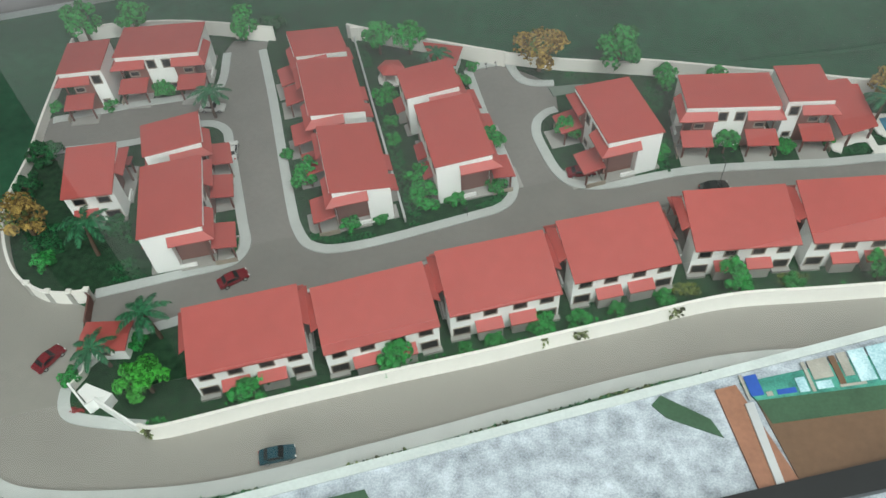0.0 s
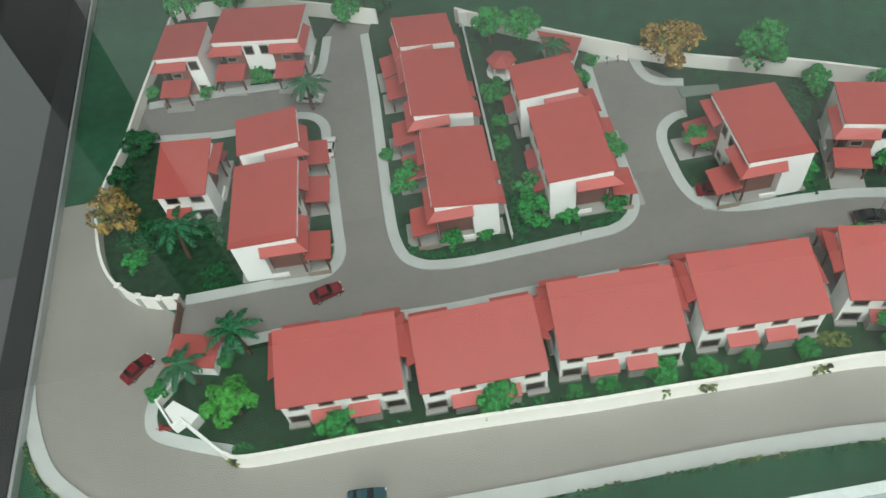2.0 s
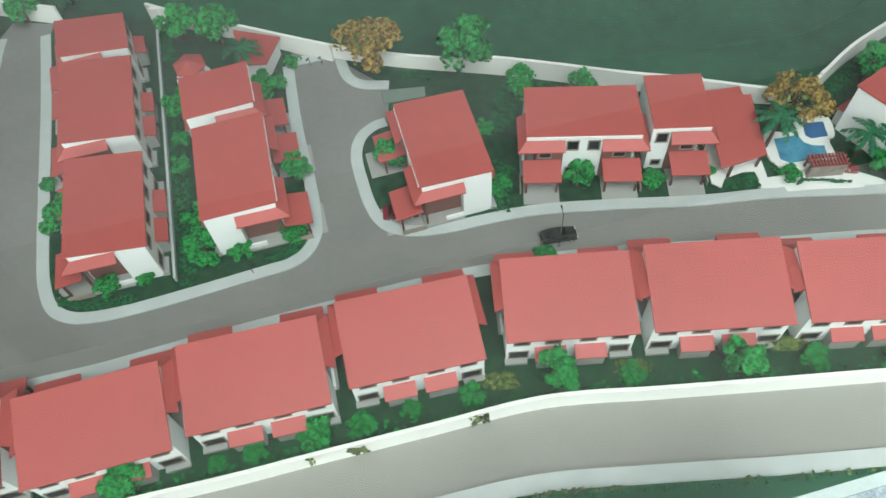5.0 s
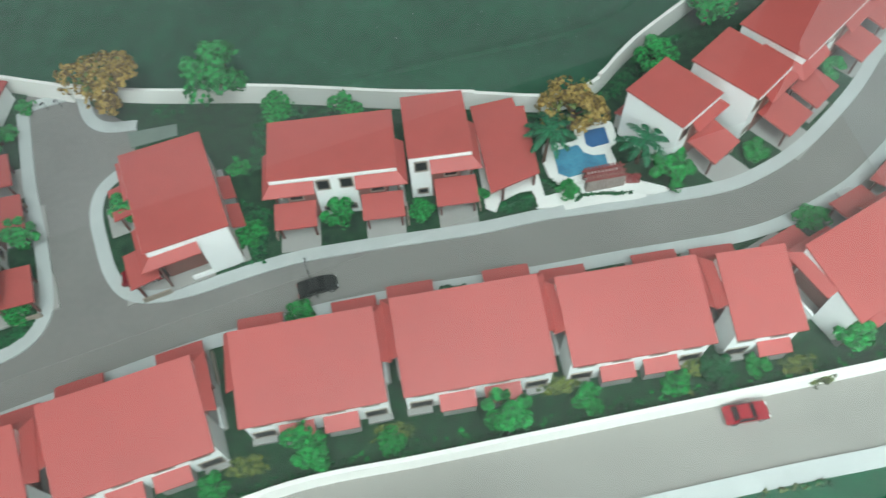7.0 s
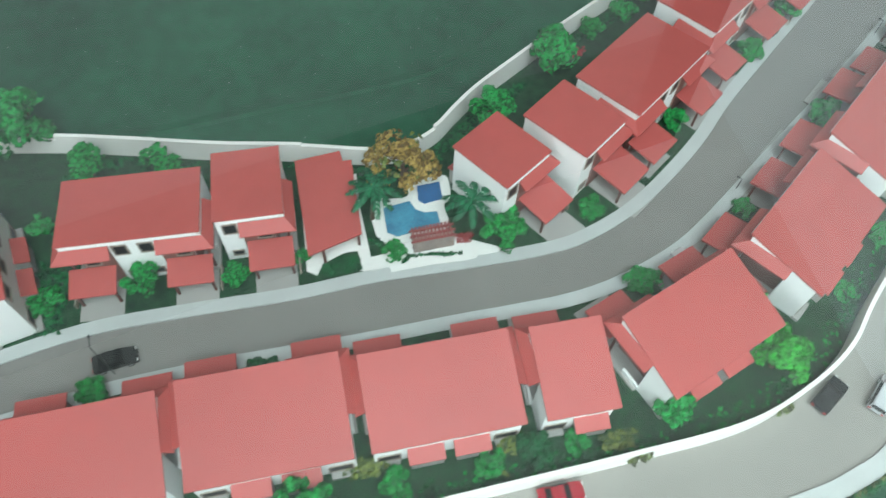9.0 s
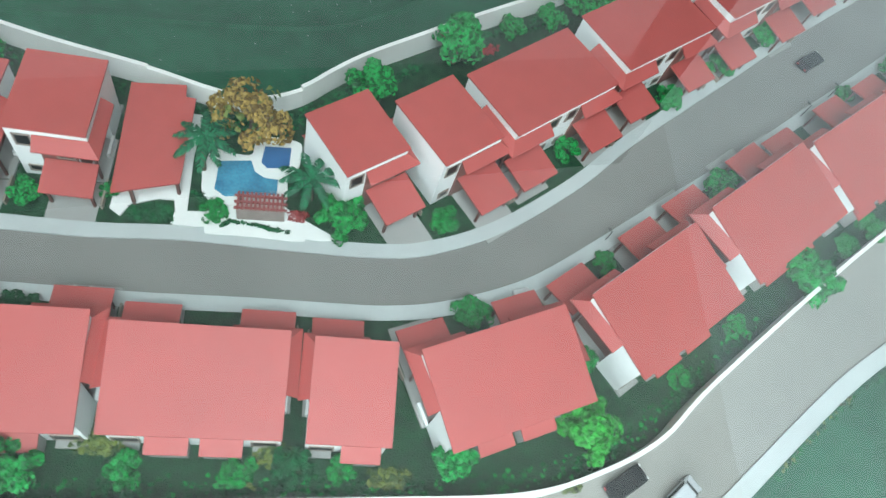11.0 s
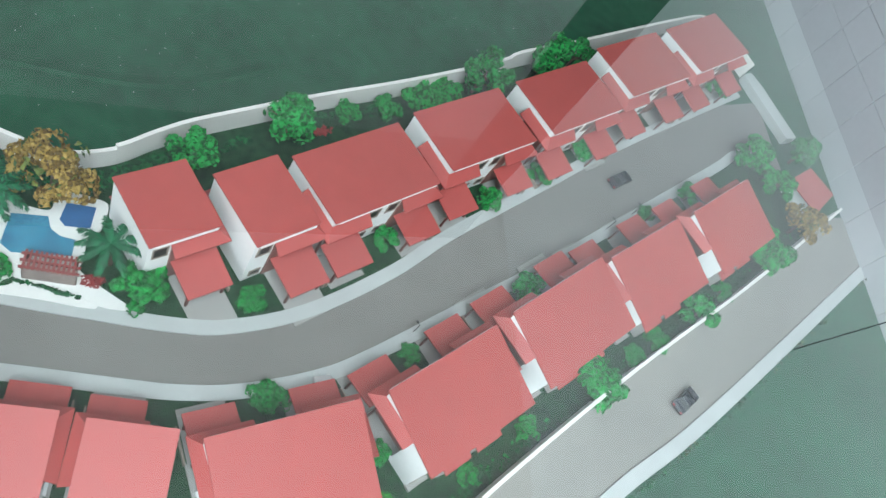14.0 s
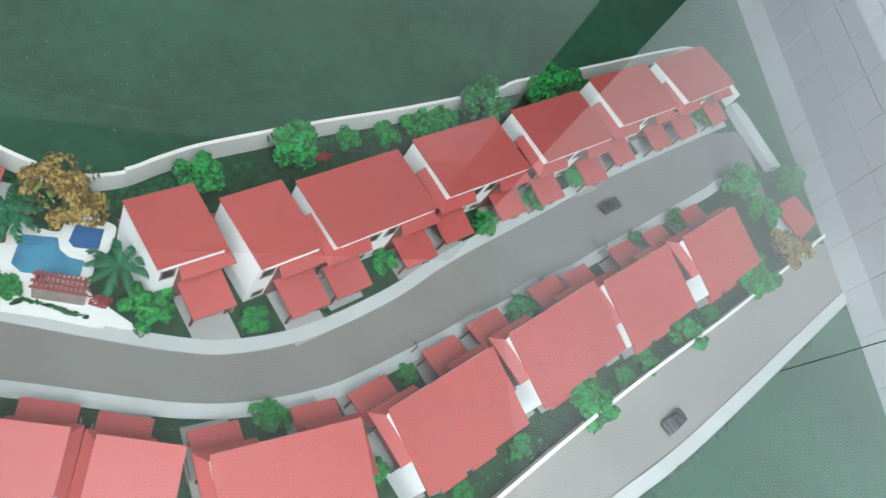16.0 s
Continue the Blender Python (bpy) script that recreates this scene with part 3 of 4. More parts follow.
# ---- clubhouse, pool, guardhouse, pavilions ----
club = new("clubhouse")
part("roof", slab([(0.5524, 0.8708, 0.029), (0.6028, 0.8897, 0.029), (0.5985, 0.9733, 0.032), (0.5899, 0.9733, 0.032), (0.5878, 0.9857, 0.032), (0.5428, 0.9781, 0.032)], 0.002), M_ROOF, club, "red clubhouse roof")
part("wall", prism([(0.566, 0.9069), (0.5965, 0.9182), (0.585, 0.9781), (0.5572, 0.9753)], 0, 0.0270), M_WALL, club)
part("terrace", prism([(0.5476, 0.8699), (0.5573, 0.8642), (0.5628, 0.8765), (0.5837, 0.8859), (0.5962, 0.8869), (0.5993, 0.8764), (0.5976, 0.865), (0.6101, 0.8659), (0.603, 0.9296), (0.6014, 0.9771), (0.5438, 0.9734)], -0.005, 0.0030), M_DECK, club, "white terrace slab")
for x, y in ((0.5656, 0.8784), (0.5989, 0.8935)):
    part("post", box(x - 0.0013, x + 0.0013, y - 0.0013, y + 0.0013, 0, 0.0285), M_POST, club)
tagged(club, "low clubhouse with a red roof on a white terrace", "clubhouse")

pool = new("swimming_pool")
deck = [(0.6128, 0.9182), (0.6172, 0.942), (0.6345, 0.942), (0.6508, 0.9438), (0.6525, 0.9581), (0.6638, 0.9657), (0.6878, 0.9657), (0.6937, 0.9581), (0.6931, 0.9372), (0.6855, 0.9296), (0.6851, 0.9001), (0.6412, 0.8897), (0.619, 0.8954)]
part("deck", prism(curve_through(deck + deck[:1], 4)[:-1], -0.005, 0.0040), M_DECK, pool, "white pool edge")
part("water", prism([(0.6251, 0.9315), (0.6518, 0.9372), (0.6568, 0.9267), (0.6655, 0.922), (0.678, 0.922), (0.6792, 0.9067), (0.6363, 0.8973), (0.6265, 0.903)], 0.001, 0.0046), M_POOL, pool, "rippled blue pool water")
part("small_basin", prism([(0.6611, 0.9543), (0.6841, 0.9572), (0.6854, 0.9362), (0.6663, 0.9324), (0.6605, 0.9372)], 0.001, 0.0047), M_POOL_DEEP, pool, "deep blue square basin")
tagged(pool, "white-edged swimming pool with a small square basin", "pool")

path_strip = tagged(mesh_object("path", prism(curve_through([(0.5996, 0.8641), (0.6235, 0.8659), (0.6463, 0.8773), (0.6836, 0.8811), (0.7079, 0.8696), (0.7356, 0.8735), (0.7075, 0.8868), (0.6881, 0.8972), (0.685, 0.9048), (0.6412, 0.8897), (0.6222, 0.8811), (0.6041, 0.8774)], 3), -0.005, 0.0028), M_DECK), "white paved path round the pool entrance", "path", kind="structure")

tagged(mesh_object("paving", prism(curve_through([(0.6270, 0.8600), (0.6670, 0.8640), (0.7100, 0.8670), (0.6960, 0.8830), (0.6520, 0.8850), (0.6240, 0.8780), (0.6270, 0.8600)], 3)[:-1], -0.005, 0.0025), M_DECK), "white paving in front of the pergola", "paving", kind="structure")

pergola = new("pergola")
part("wall", box(0, 0.040, 0, 0.006, 0, 0.0185, 0.0006), M_STONE, pergola, "stone-faced pergola wall")
for i in range(11):
    part("beam", box(0.0005 + i * 0.0036, 0.0022 + i * 0.0036, -0.001, 0.016, 0.0195, 0.0212), M_BEAM, pergola, "red pergola beam")
for y in (0.0005, 0.0065, 0.0125):
    part("rail", box(-0.002, 0.042, y, y + 0.0018, 0.0176, 0.0195), M_BEAM, pergola)
for x in (0.001, 0.037):
    part("post", box(x, x + 0.002, 0.014, 0.016, 0, 0.0178), M_POST, pergola)
pergola.matrix_basis = pose(0.6501, 0.8782, 0.002, 0, 0, 6)
tagged(pergola, "red slatted pergola on a stone wall beside the pool", "pergola")


def pavilion(name, w, d, h, rise, label, category):
    """A small building with a pitched red roof."""
    ob = new(name)
    part("wall", box(-w / 2 + 0.004, w / 2 - 0.004, -d / 2 + 0.004, d / 2 - 0.004, 0, h), M_WALL, ob)
    bm = bmesh.new()
    slab([(-w / 2, -d / 2, h), (w / 2, -d / 2, h), (w / 2, 0, h + rise), (-w / 2, 0, h + rise)], 0.0016, bm)
    slab([(w / 2, d / 2, h), (-w / 2, d / 2, h), (-w / 2, 0, h + rise), (w / 2, 0, h + rise)], 0.0016, bm)
    part("roof", bm, M_ROOF, ob, "red pitched roof")
    add_window(ob, 0, -d / 2 + 0.004, h * 0.55, 0.010, 0.009, -1)
    return tagged(ob, label, category)


guard = pavilion("guardhouse", 0.056, 0.040, 0.026, 0.003, "small white guardhouse with a red roof at the entrance", "guardhouse")
guard.matrix_basis = pose(-0.3502, 0.5427, 0.001, 0, 0, 3)
lodge = new("lodge")
LODGE = [(-0.0003, 1.0246), (0.0317, 1.0275), (0.0401, 1.0761), (-0.023, 1.0899)]
mid = Vector((sum(x for x, y in LODGE) / 4, sum(y for x, y in LODGE) / 4))
part("roof", slab([(x, y, 0.0275 if i > 1 else 0.0300) for i, (x, y) in enumerate(LODGE)], 0.0018), M_ROOF, lodge, "red sloping roof")
part("wall", prism([(mid.x + (x - mid.x) * 0.86, mid.y + (y - mid.y) * 0.86) for x, y in LODGE], 0, 0.0255), M_WALL, lodge)
tagged(lodge, "small red-roofed lodge behind the middle block", "lodge")
end_lodge = new("lodge")
END_LODGE = [(1.5619, 1.2387), (1.608, 1.2886), (1.5763, 1.3273), (1.5263, 1.2861)]
mid = Vector((sum(x for x, y in END_LODGE) / 4, sum(y for x, y in END_LODGE) / 4))
part("roof", slab([(x, y, 0.0260 if i > 1 else 0.0280) for i, (x, y) in enumerate(END_LODGE)], 0.0018), M_ROOF, end_lodge, "red sloping roof")
part("wall", prism([(mid.x + (x - mid.x) * 0.86, mid.y + (y - mid.y) * 0.86) for x, y in END_LODGE], 0, 0.0240), M_WALL, end_lodge)
tagged(end_lodge, "red-roofed lodge at the end of the outer road", "lodge")


def build_gazebo():
    ob = new("gazebo")
    bm = bmesh.new()
    n = 6
    ring = [bm.verts.new((0.021 * math.cos(i * math.tau / n), 0.021 * math.sin(i * math.tau / n), 0.022)) for i in range(n)]
    low = [bm.verts.new((0.021 * math.cos(i * math.tau / n), 0.021 * math.sin(i * math.tau / n), 0.0205)) for i in range(n)]
    tip = bm.verts.new((0, 0, 0.029))
    bm.faces.new(low[::-1])
    for i in range(n):
        bm.faces.new((ring[i], ring[(i + 1) % n], tip))
        bm.faces.new((low[i], low[(i + 1) % n], ring[(i + 1) % n], ring[i]))
    part("roof", bm, M_ROOF, ob, "six-sided red roof")
    for i in range(n):
        a = i * math.tau / n
        part("post", box(0.017 * math.cos(a) - 0.001, 0.017 * math.cos(a) + 0.001, 0.017 * math.sin(a) - 0.001, 0.017 * math.sin(a) + 0.001, 0, 0.021), M_WALL, ob)
    part("base", prism([(0.022 * math.cos(i * 0.5236), 0.022 * math.sin(i * 0.5236)) for i in range(12)], -0.003, 0.003), M_DECK, ob, "round white base")
    ob.matrix_basis = pose(-0.0683, 1.0329, 0.001)
    return tagged(ob, "small six-sided gazebo with a red roof", "gazebo")


build_gazebo()

sign = new("entrance_sign_wall")
part("wall", ribbon([(-0.3768, 0.4852), (-0.3618, 0.4717), (-0.3477, 0.4591)], -0.0012, 0.0012, -0.001, 0.0200), M_WALL, sign, "white front sign panel")
part("wall", ribbon([(-0.3477, 0.4591), (-0.3401, 0.4677)], -0.0012, 0.0012, -0.001, 0.0200), M_WALL, sign, "white return of the sign panel")
part("plinth", prism([(-0.3628, 0.4756), (-0.3566, 0.4866), (-0.3224, 0.4744), (-0.3275, 0.4625), (-0.3411, 0.4696), (-0.3467, 0.4621)], -0.001, 0.0185), M_WALL, sign, "white planter plinth")
part("wing", ribbon([(-0.3406, 0.4671), (-0.3134, 0.4529), (-0.287, 0.4387), (-0.2789, 0.4354)], -0.0013, 0.0013, -0.001, 0.0205), M_WALL, sign, "white slanting side wall")
part("low_wall", ribbon([(-0.3704, 0.5227), (-0.3696, 0.504), (-0.3778, 0.4861)], -0.0014, 0.0014, -0.001, 0.0140), M_PERIM, sign, "low cream wall behind the sign")
tagged(sign, "white angled entrance sign wall with no lettering", "wall")

gate = new("gate")
part("leaf", box(-0.0012, 0.0012, -0.040, 0, 0.001, 0.016, 0.0003), M_POST, gate, "brown gate leaf")
part("post", box(-0.002, 0.002, -0.001, 0.003, 0, 0.021), M_POST, gate)
gate.matrix_basis = pose(-0.3986, 0.6084, 0, 0, 0, 12)
tagged(gate, "brown sliding gate standing beside the entrance wall", "gate")


# ---- trees, palms, shrubs ----
def add_clump(bm, rnd, at, normal, size):
    """A cupped leaf cluster of six points."""
    n = Vector(normal).normalized()
    n = (n + Vector([rnd.uniform(-0.55, 0.55) for _ in range(3)])).normalized()
    a = n.orthogonal().normalized()
    b = n.cross(a)
    turn = rnd.uniform(0, math.tau)
    tip = bm.verts.new(Vector(at) + n * size * 0.25)
    ring = []
    for i in range(7):
        r = size * (1.0 if i % 2 else 0.62) * rnd.uniform(0.75, 1.2)
        w = turn + i * math.tau / 7
        ring.append(bm.verts.new(Vector(at) + (a * math.cos(w) + b * math.sin(w)) * r - n * size * rnd.uniform(0.0, 0.45)))
    for i in range(7):
        bm.faces.new((tip, ring[i], ring[(i + 1) % 7]))


def add_limb(bm, p, q, r0, r1, n=6):
    p, q = Vector(p), Vector(q)
    w = (q - p).normalized()
    a = w.orthogonal().normalized()
    b = w.cross(a)
    rows = [[bm.verts.new(c + (a * math.cos(i * math.tau / n) + b * math.sin(i * math.tau / n)) * r) for i in range(n)] for c, r in ((p, r0), (q, r1))]
    for i in range(n):
        j = (i + 1) % n
        bm.faces.new((rows[0][i], rows[0][j], rows[1][j], rows[1][i]))
    bm.faces.new(rows[1])


def build_tree(name, seed, height, flat, leaf, label, category, group, gaps=0.0, count=170, size=0.26):
    """A unit tree: crown radius 1, the crown's middle at the given height; scaled when placed."""
    rnd = random.Random(seed)
    ob = new(name)
    bm = bmesh.new()
    lobes = []
    for k in range(9):
        a, out = k * math.tau / 9 + rnd.uniform(-0.3, 0.3), rnd.uniform(0.42, 0.82)
        lobes.append((Vector((math.cos(a) * out, math.sin(a) * out, height + rnd.uniform(-0.45, 0.30) * flat)), rnd.uniform(0.24, 0.42)))
    lobes += [(Vector((rnd.uniform(-0.25, 0.25), rnd.uniform(-0.25, 0.25), height + rnd.uniform(0.05, 0.40) * flat)), rnd.uniform(0.36, 0.48)) for _ in range(3)]
    for _ in range(count):
        c, r = rnd.choice(lobes)
        d = Vector([rnd.gauss(0, 1) for _ in range(3)]).normalized()
        if d.z < -0.55:
            d.z *= -1
        at = c + Vector((d.x * r, d.y * r, d.z * r * flat)) * rnd.uniform(0.72, 1.05)
        if noise.noise(at * 1.7 + Vector((seed, 0, 0))) < -0.45 + gaps:
            continue
        at.z = max(at.z, size * 0.5)
        add_clump(bm, rnd, at, d, size * rnd.uniform(0.7, 1.25))
    part("crown", bm, leaf, ob)
    bm = bmesh.new()
    add_limb(bm, (0, 0, -0.05), (0.02, 0.01, height * 0.75), 0.10, 0.055)
    for k in range(5):
        c, r = lobes[k]
        add_limb(bm, (0.01, 0.0, height * (0.45 + 0.06 * k)), tuple(c), 0.045, 0.018, 5)
    part("trunk", bm, M_BARK, ob, "thin brown trunk with limbs")
    return tagged(ob, label, category, group)


def build_palm(seed, leaf):
    rnd = random.Random(seed)
    ob = new("palm_tree")
    bm = bmesh.new()
    h = 1.48
    pts = [Vector((0.16 * t * t, -0.05 * t, h * t)) for t in (0, 0.25, 0.5, 0.75, 1.0)]
    for p, q, r in zip(pts, pts[1:], (0.075, 0.066, 0.058, 0.052)):
        add_limb(bm, p, q, r, r * 0.9, 7)
    part("trunk", bm, M_BARK, ob, "slender curved brown trunk")
    top = pts[-1]
    bm = bmesh.new()
    fronds = 9
    for k in range(fronds):
        az = k * math.tau / fronds + rnd.uniform(-0.15, 0.15)
        lift = rnd.uniform(0.35, 0.75) if k % 2 else rnd.uniform(0.15, 0.45)
        length = rnd.uniform(0.78, 0.98)
        out = Vector((math.cos(az), math.sin(az), 0))
        side = Vector((-math.sin(az), math.cos(az), 0))
        spine = [top + out * length * t + Vector((0, 0, lift * t - (0.28 + lift * 0.8) * t * t)) for t in [i / 9 for i in range(10)]]
        # narrow leaflets either side of the spine, drooping and parted
        for i in range(1, 27):
            t = i / 27
            n = min(int(t * 9), 8)
            p = spine[n].lerp(spine[n + 1], t * 9 - n)
            along = (spine[n + 1] - spine[n]).normalized()
            reach = 0.21 * math.sin(math.pi * (0.10 + 0.86 * t)) ** 0.7
            for sg in (-1, 1):
                if rnd.random() < 0.08:
                    continue
                wide = along * rnd.uniform(0.022, 0.031)
                tip = p + (side * sg * 0.80 + along * 0.62) * reach * rnd.uniform(0.8, 1.1) - Vector((0, 0, reach * rnd.uniform(0.25, 0.50)))
                mid = p.lerp(tip, 0.5) + Vector((0, 0, reach * 0.10))
                vs = [bm.verts.new(c) for c in (p - wide * 0.6, mid - wide, tip, mid + wide, p + wide * 0.6)]
                bm.faces.new((vs[0], vs[1], vs[3], vs[4]))
                bm.faces.new((vs[1], vs[2], vs[3]))
        add_limb(bm, spine[0], spine[4], 0.012, 0.009, 4)
        add_limb(bm, spine[4], spine[8], 0.009, 0.004, 4)
    part("fronds", bm, leaf, ob, "drooping feathered fronds")
    return tagged(ob, "dark green palm with drooping fronds", "palm", "palms")


def scaled(first, x, y, r, turn, used):
    """The first call moves the tree itself, later ones copy it."""
    m = pose(x, y, 0.001, 0, 0, turn)
    if first.name in used:
        ob = copy_thing(first, m)
    else:
        ob = first
        ob.matrix_basis = m
        used.add(first.name)
    ob.scale = (r, r, r)
    return ob


def protos(n, *args, **kw):
    return [build_tree(args[0], args[1] + i, *args[2:], **kw) for i in range(n)]


SHRUBS = protos(4, "shrub", 11, 0.70, 0.85, M_LEAF, "bright green clumpy model shrub", "shrub", "green shrubs", count=900, size=0.125)
TREES = protos(4, "tree", 31, 1.35, 1.15, M_LEAF, "bright green leafy model tree on a thin trunk", "tree", "green trees", count=1100, size=0.115)
DARKS = protos(2, "shrub", 51, 0.62, 0.8, M_LEAF_DARK, "dark green low bushy shrub", "shrub", "dark shrubs", count=900, size=0.125)
LIGHTS = protos(2, "tree", 61, 1.35, 1.2, M_LEAF_PALE, "pale green airy model tree", "tree", "pale trees", gaps=0.10, count=1100, size=0.11)
LIMES = protos(1, "tree", 71, 1.2, 0.85, M_LEAF_LIME, "broad lime green model tree", "tree", "lime trees", gaps=0.05, count=1300, size=0.10)
FALLS = protos(3, "tree", 81, 1.15, 0.9, M_LEAF_FALL, "autumn tree with ochre and olive leaves", "tree", "autumn trees", gaps=0.24, count=1500, size=0.080)
for n, ob in enumerate(FALLS):
    rnd = random.Random(400 + n)
    bm = bmesh.new()
    for _ in range(120):
        d = Vector([rnd.gauss(0, 1) for _ in range(3)]).normalized()
        at = Vector((0, 0, 1.1)) + Vector((d.x, d.y, abs(d.z) * 0.8)) * rnd.uniform(0.25, 0.85)
        if noise.noise(at * 2.1 + Vector((n * 3.1, 5, 0))) > -0.05:
            add_clump(bm, rnd, at, d, 0.10 * rnd.uniform(0.7, 1.25))
    part("inner_crown", bm, M_LEAF_OLIVE, ob, "olive green inner leaves")
PALMS = [build_palm(91, M_LEAF_PALM), build_palm(92, M_LEAF_PALM)]
KINDS = {"b": SHRUBS, "t": TREES, "d": DARKS, "l": LIGHTS, "B": LIMES, "a": FALLS, "p": PALMS}
PLANTS_WEST = [("b", -0.1725, 0.4836, 0.020), ("t", -0.0146, 0.5248, 0.020), ("t", -0.1648, 0.8062, 0.019), ("b", -0.0925, 0.7282, 0.012), ("b", -0.0544, 0.7397, 0.009), ("b", -0.2014, 0.8590, 0.009), ("b", -0.0080, 0.8110, 0.017), ("b", 0.0010, 0.7749, 0.019), ("b", -0.0700, 0.9805, 0.017), ("b", -0.0580, 0.9290, 0.010), ("b", -0.0520, 0.8886, 0.010), ("b", 0.0409, 0.7739, 0.012), ("b", 0.0941, 0.7947, 0.012), ("t", 0.0889, 0.8762, 0.016), ("b", 0.0338, 1.0088, 0.018), ("b", 0.0548, 1.0537, 0.009), ("t", -0.0930, 1.0950, 0.024), ("t", -0.0440, 1.0950, 0.026), ("p", 0.0006, 1.0349, 0.028), ("t", -0.3230, 1.1400, 0.025), ("d", -0.2786, 1.1607, 0.018)]
PLANTS_FAR_WEST = [("t", -0.5908, 1.1400, 0.030), ("t", -0.5033, 1.1440, 0.028), ("a", 0.1575, 1.0492, 0.035), ("a", -0.5160, 0.7132, 0.030), ("l", 0.2754, 1.0464, 0.034), ("t", 0.1904, 0.8967, 0.017), ("b", 0.3080, 0.8603, 0.012), ("b", -0.4196, 1.0013, 0.015), ("b", -0.4934, 0.9658, 0.010), ("b", -0.5812, 0.9633, 0.010), ("d", -0.5470, 0.8554, 0.022), ("d", -0.5548, 0.7928, 0.016), ("p", -0.3275, 0.9464, 0.033), ("p", -0.2971, 0.5571, 0.034), ("p", -0.3454, 0.5182, 0.030), ("p", -0.4167, 0.6810, 0.037), ("b", -0.4793, 0.6636, 0.014), ("d", -0.3986, 0.7207, 0.015), ("b", -0.3827, 0.4999, 0.011), ("b", -0.3212, 0.5460, 0.011), ("B", -0.2861, 0.4868, 0.029)]
PLANTS_SOUTH = [("b", 0.0611, 0.5454, 0.008), ("b", 0.0943, 0.5579, 0.010), ("b", 0.1458, 0.5772, 0.015), ("b", 0.1897, 0.5849, 0.012), ("b", 0.2341, 0.6011, 0.009), ("b", 0.2900, 0.6182, 0.011), ("t", 0.3709, 0.6371, 0.019), ("b", 0.4426, 0.6408, 0.011), ("t", 0.5407, 0.6531, 0.020), ("b", 0.6138, 0.6616, 0.012), ("b", 0.6905, 0.6703, 0.012), ("d", 0.7289, 0.6751, 0.013), ("b", 0.7663, 0.6799, 0.010), ("b", 0.8563, 0.8196, 0.013), ("t", 0.8486, 0.6935, 0.017), ("B", 0.9560, 0.7271, 0.027), ("b", 0.3624, 0.7690, 0.012), ("d", 0.5145, 0.7769, 0.008), ("d", 0.5029, 0.7770, 0.008)]
PLANTS_NORTH = [("t", 0.3386, 1.0039, 0.019), ("t", 0.4139, 0.9897, 0.019), ("b", 0.2960, 0.9446, 0.010), ("b", 0.3147, 0.8631, 0.012), ("t", 0.4015, 0.8666, 0.017), ("b", 0.4831, 0.8720, 0.011), ("b", 0.5444, 0.8841, 0.007), ("p", 0.6137, 0.9211, 0.031), ("a", 0.6476, 0.9610, 0.031), ("b", 0.6309, 0.8792, 0.010), ("p", 0.7089, 0.9096, 0.029), ("b", 0.7390, 0.8915, 0.020), ("t", 0.7466, 1.0239, 0.022), ("t", 0.8257, 1.0948, 0.028), ("b", 0.8831, 1.1487, 0.013), ("b", 0.9292, 1.1740, 0.014), ("b", 0.9658, 1.2031, 0.020), ("b", 0.9947, 1.2245, 0.019)]
PLANTS_EAST = [("l", 1.0334, 1.2538, 0.028), ("t", 1.1235, 1.3312, 0.026), ("t", 1.1711, 1.3639, 0.020), ("b", 1.1833, 1.2208, 0.016), ("b", 1.1222, 1.1544, 0.013), ("b", 1.0576, 1.0960, 0.013), ("b", 0.9445, 1.0087, 0.012), ("b", 0.8299, 0.9041, 0.012), ("b", 1.4272, 1.4319, 0.016), ("b", 0.8725, 0.8225, 0.008), ("b", 0.9823, 0.8906, 0.010), ("b", 1.1079, 0.9930, 0.017), ("b", 1.3487, 1.2060, 0.014), ("b", 1.4732, 1.3087, 0.028), ("b", 1.5163, 1.2809, 0.022), ("l", 1.5640, 1.3501, 0.024), ("a", 1.5288, 1.2116, 0.026), ("b", 1.4652, 1.1451, 0.028), ("b", 1.3354, 1.0274, 0.020)]
PLANTS_SOUTH_EAST = [("b", 1.3823, 1.0688, 0.012), ("b", 1.2752, 0.9783, 0.013), ("b", 1.2413, 0.9528, 0.011), ("b", 1.1906, 0.9062, 0.024), ("b", 1.1088, 0.8443, 0.011), ("b", 1.0488, 0.7908, 0.009), ("b", 1.2761, 1.1514, 0.010), ("b", 0.9614, 0.7937, 0.010)]
placed, turn_rnd, count_by = set(), random.Random(5), {}
for kind, x, y, r in PLANTS_WEST + PLANTS_FAR_WEST + PLANTS_SOUTH + PLANTS_NORTH + PLANTS_EAST + PLANTS_SOUTH_EAST:
    k = count_by.get(kind, 0)
    count_by[kind] = k + 1
    scaled(KINDS[kind][k % len(KINDS[kind])], x, y, r * {"b": 1.22, "t": 1.08, "a": 1.2, "l": 1.08, "d": 1.25, "B": 1.05, "p": 1.05}[kind], turn_rnd.uniform(0, 360), placed)


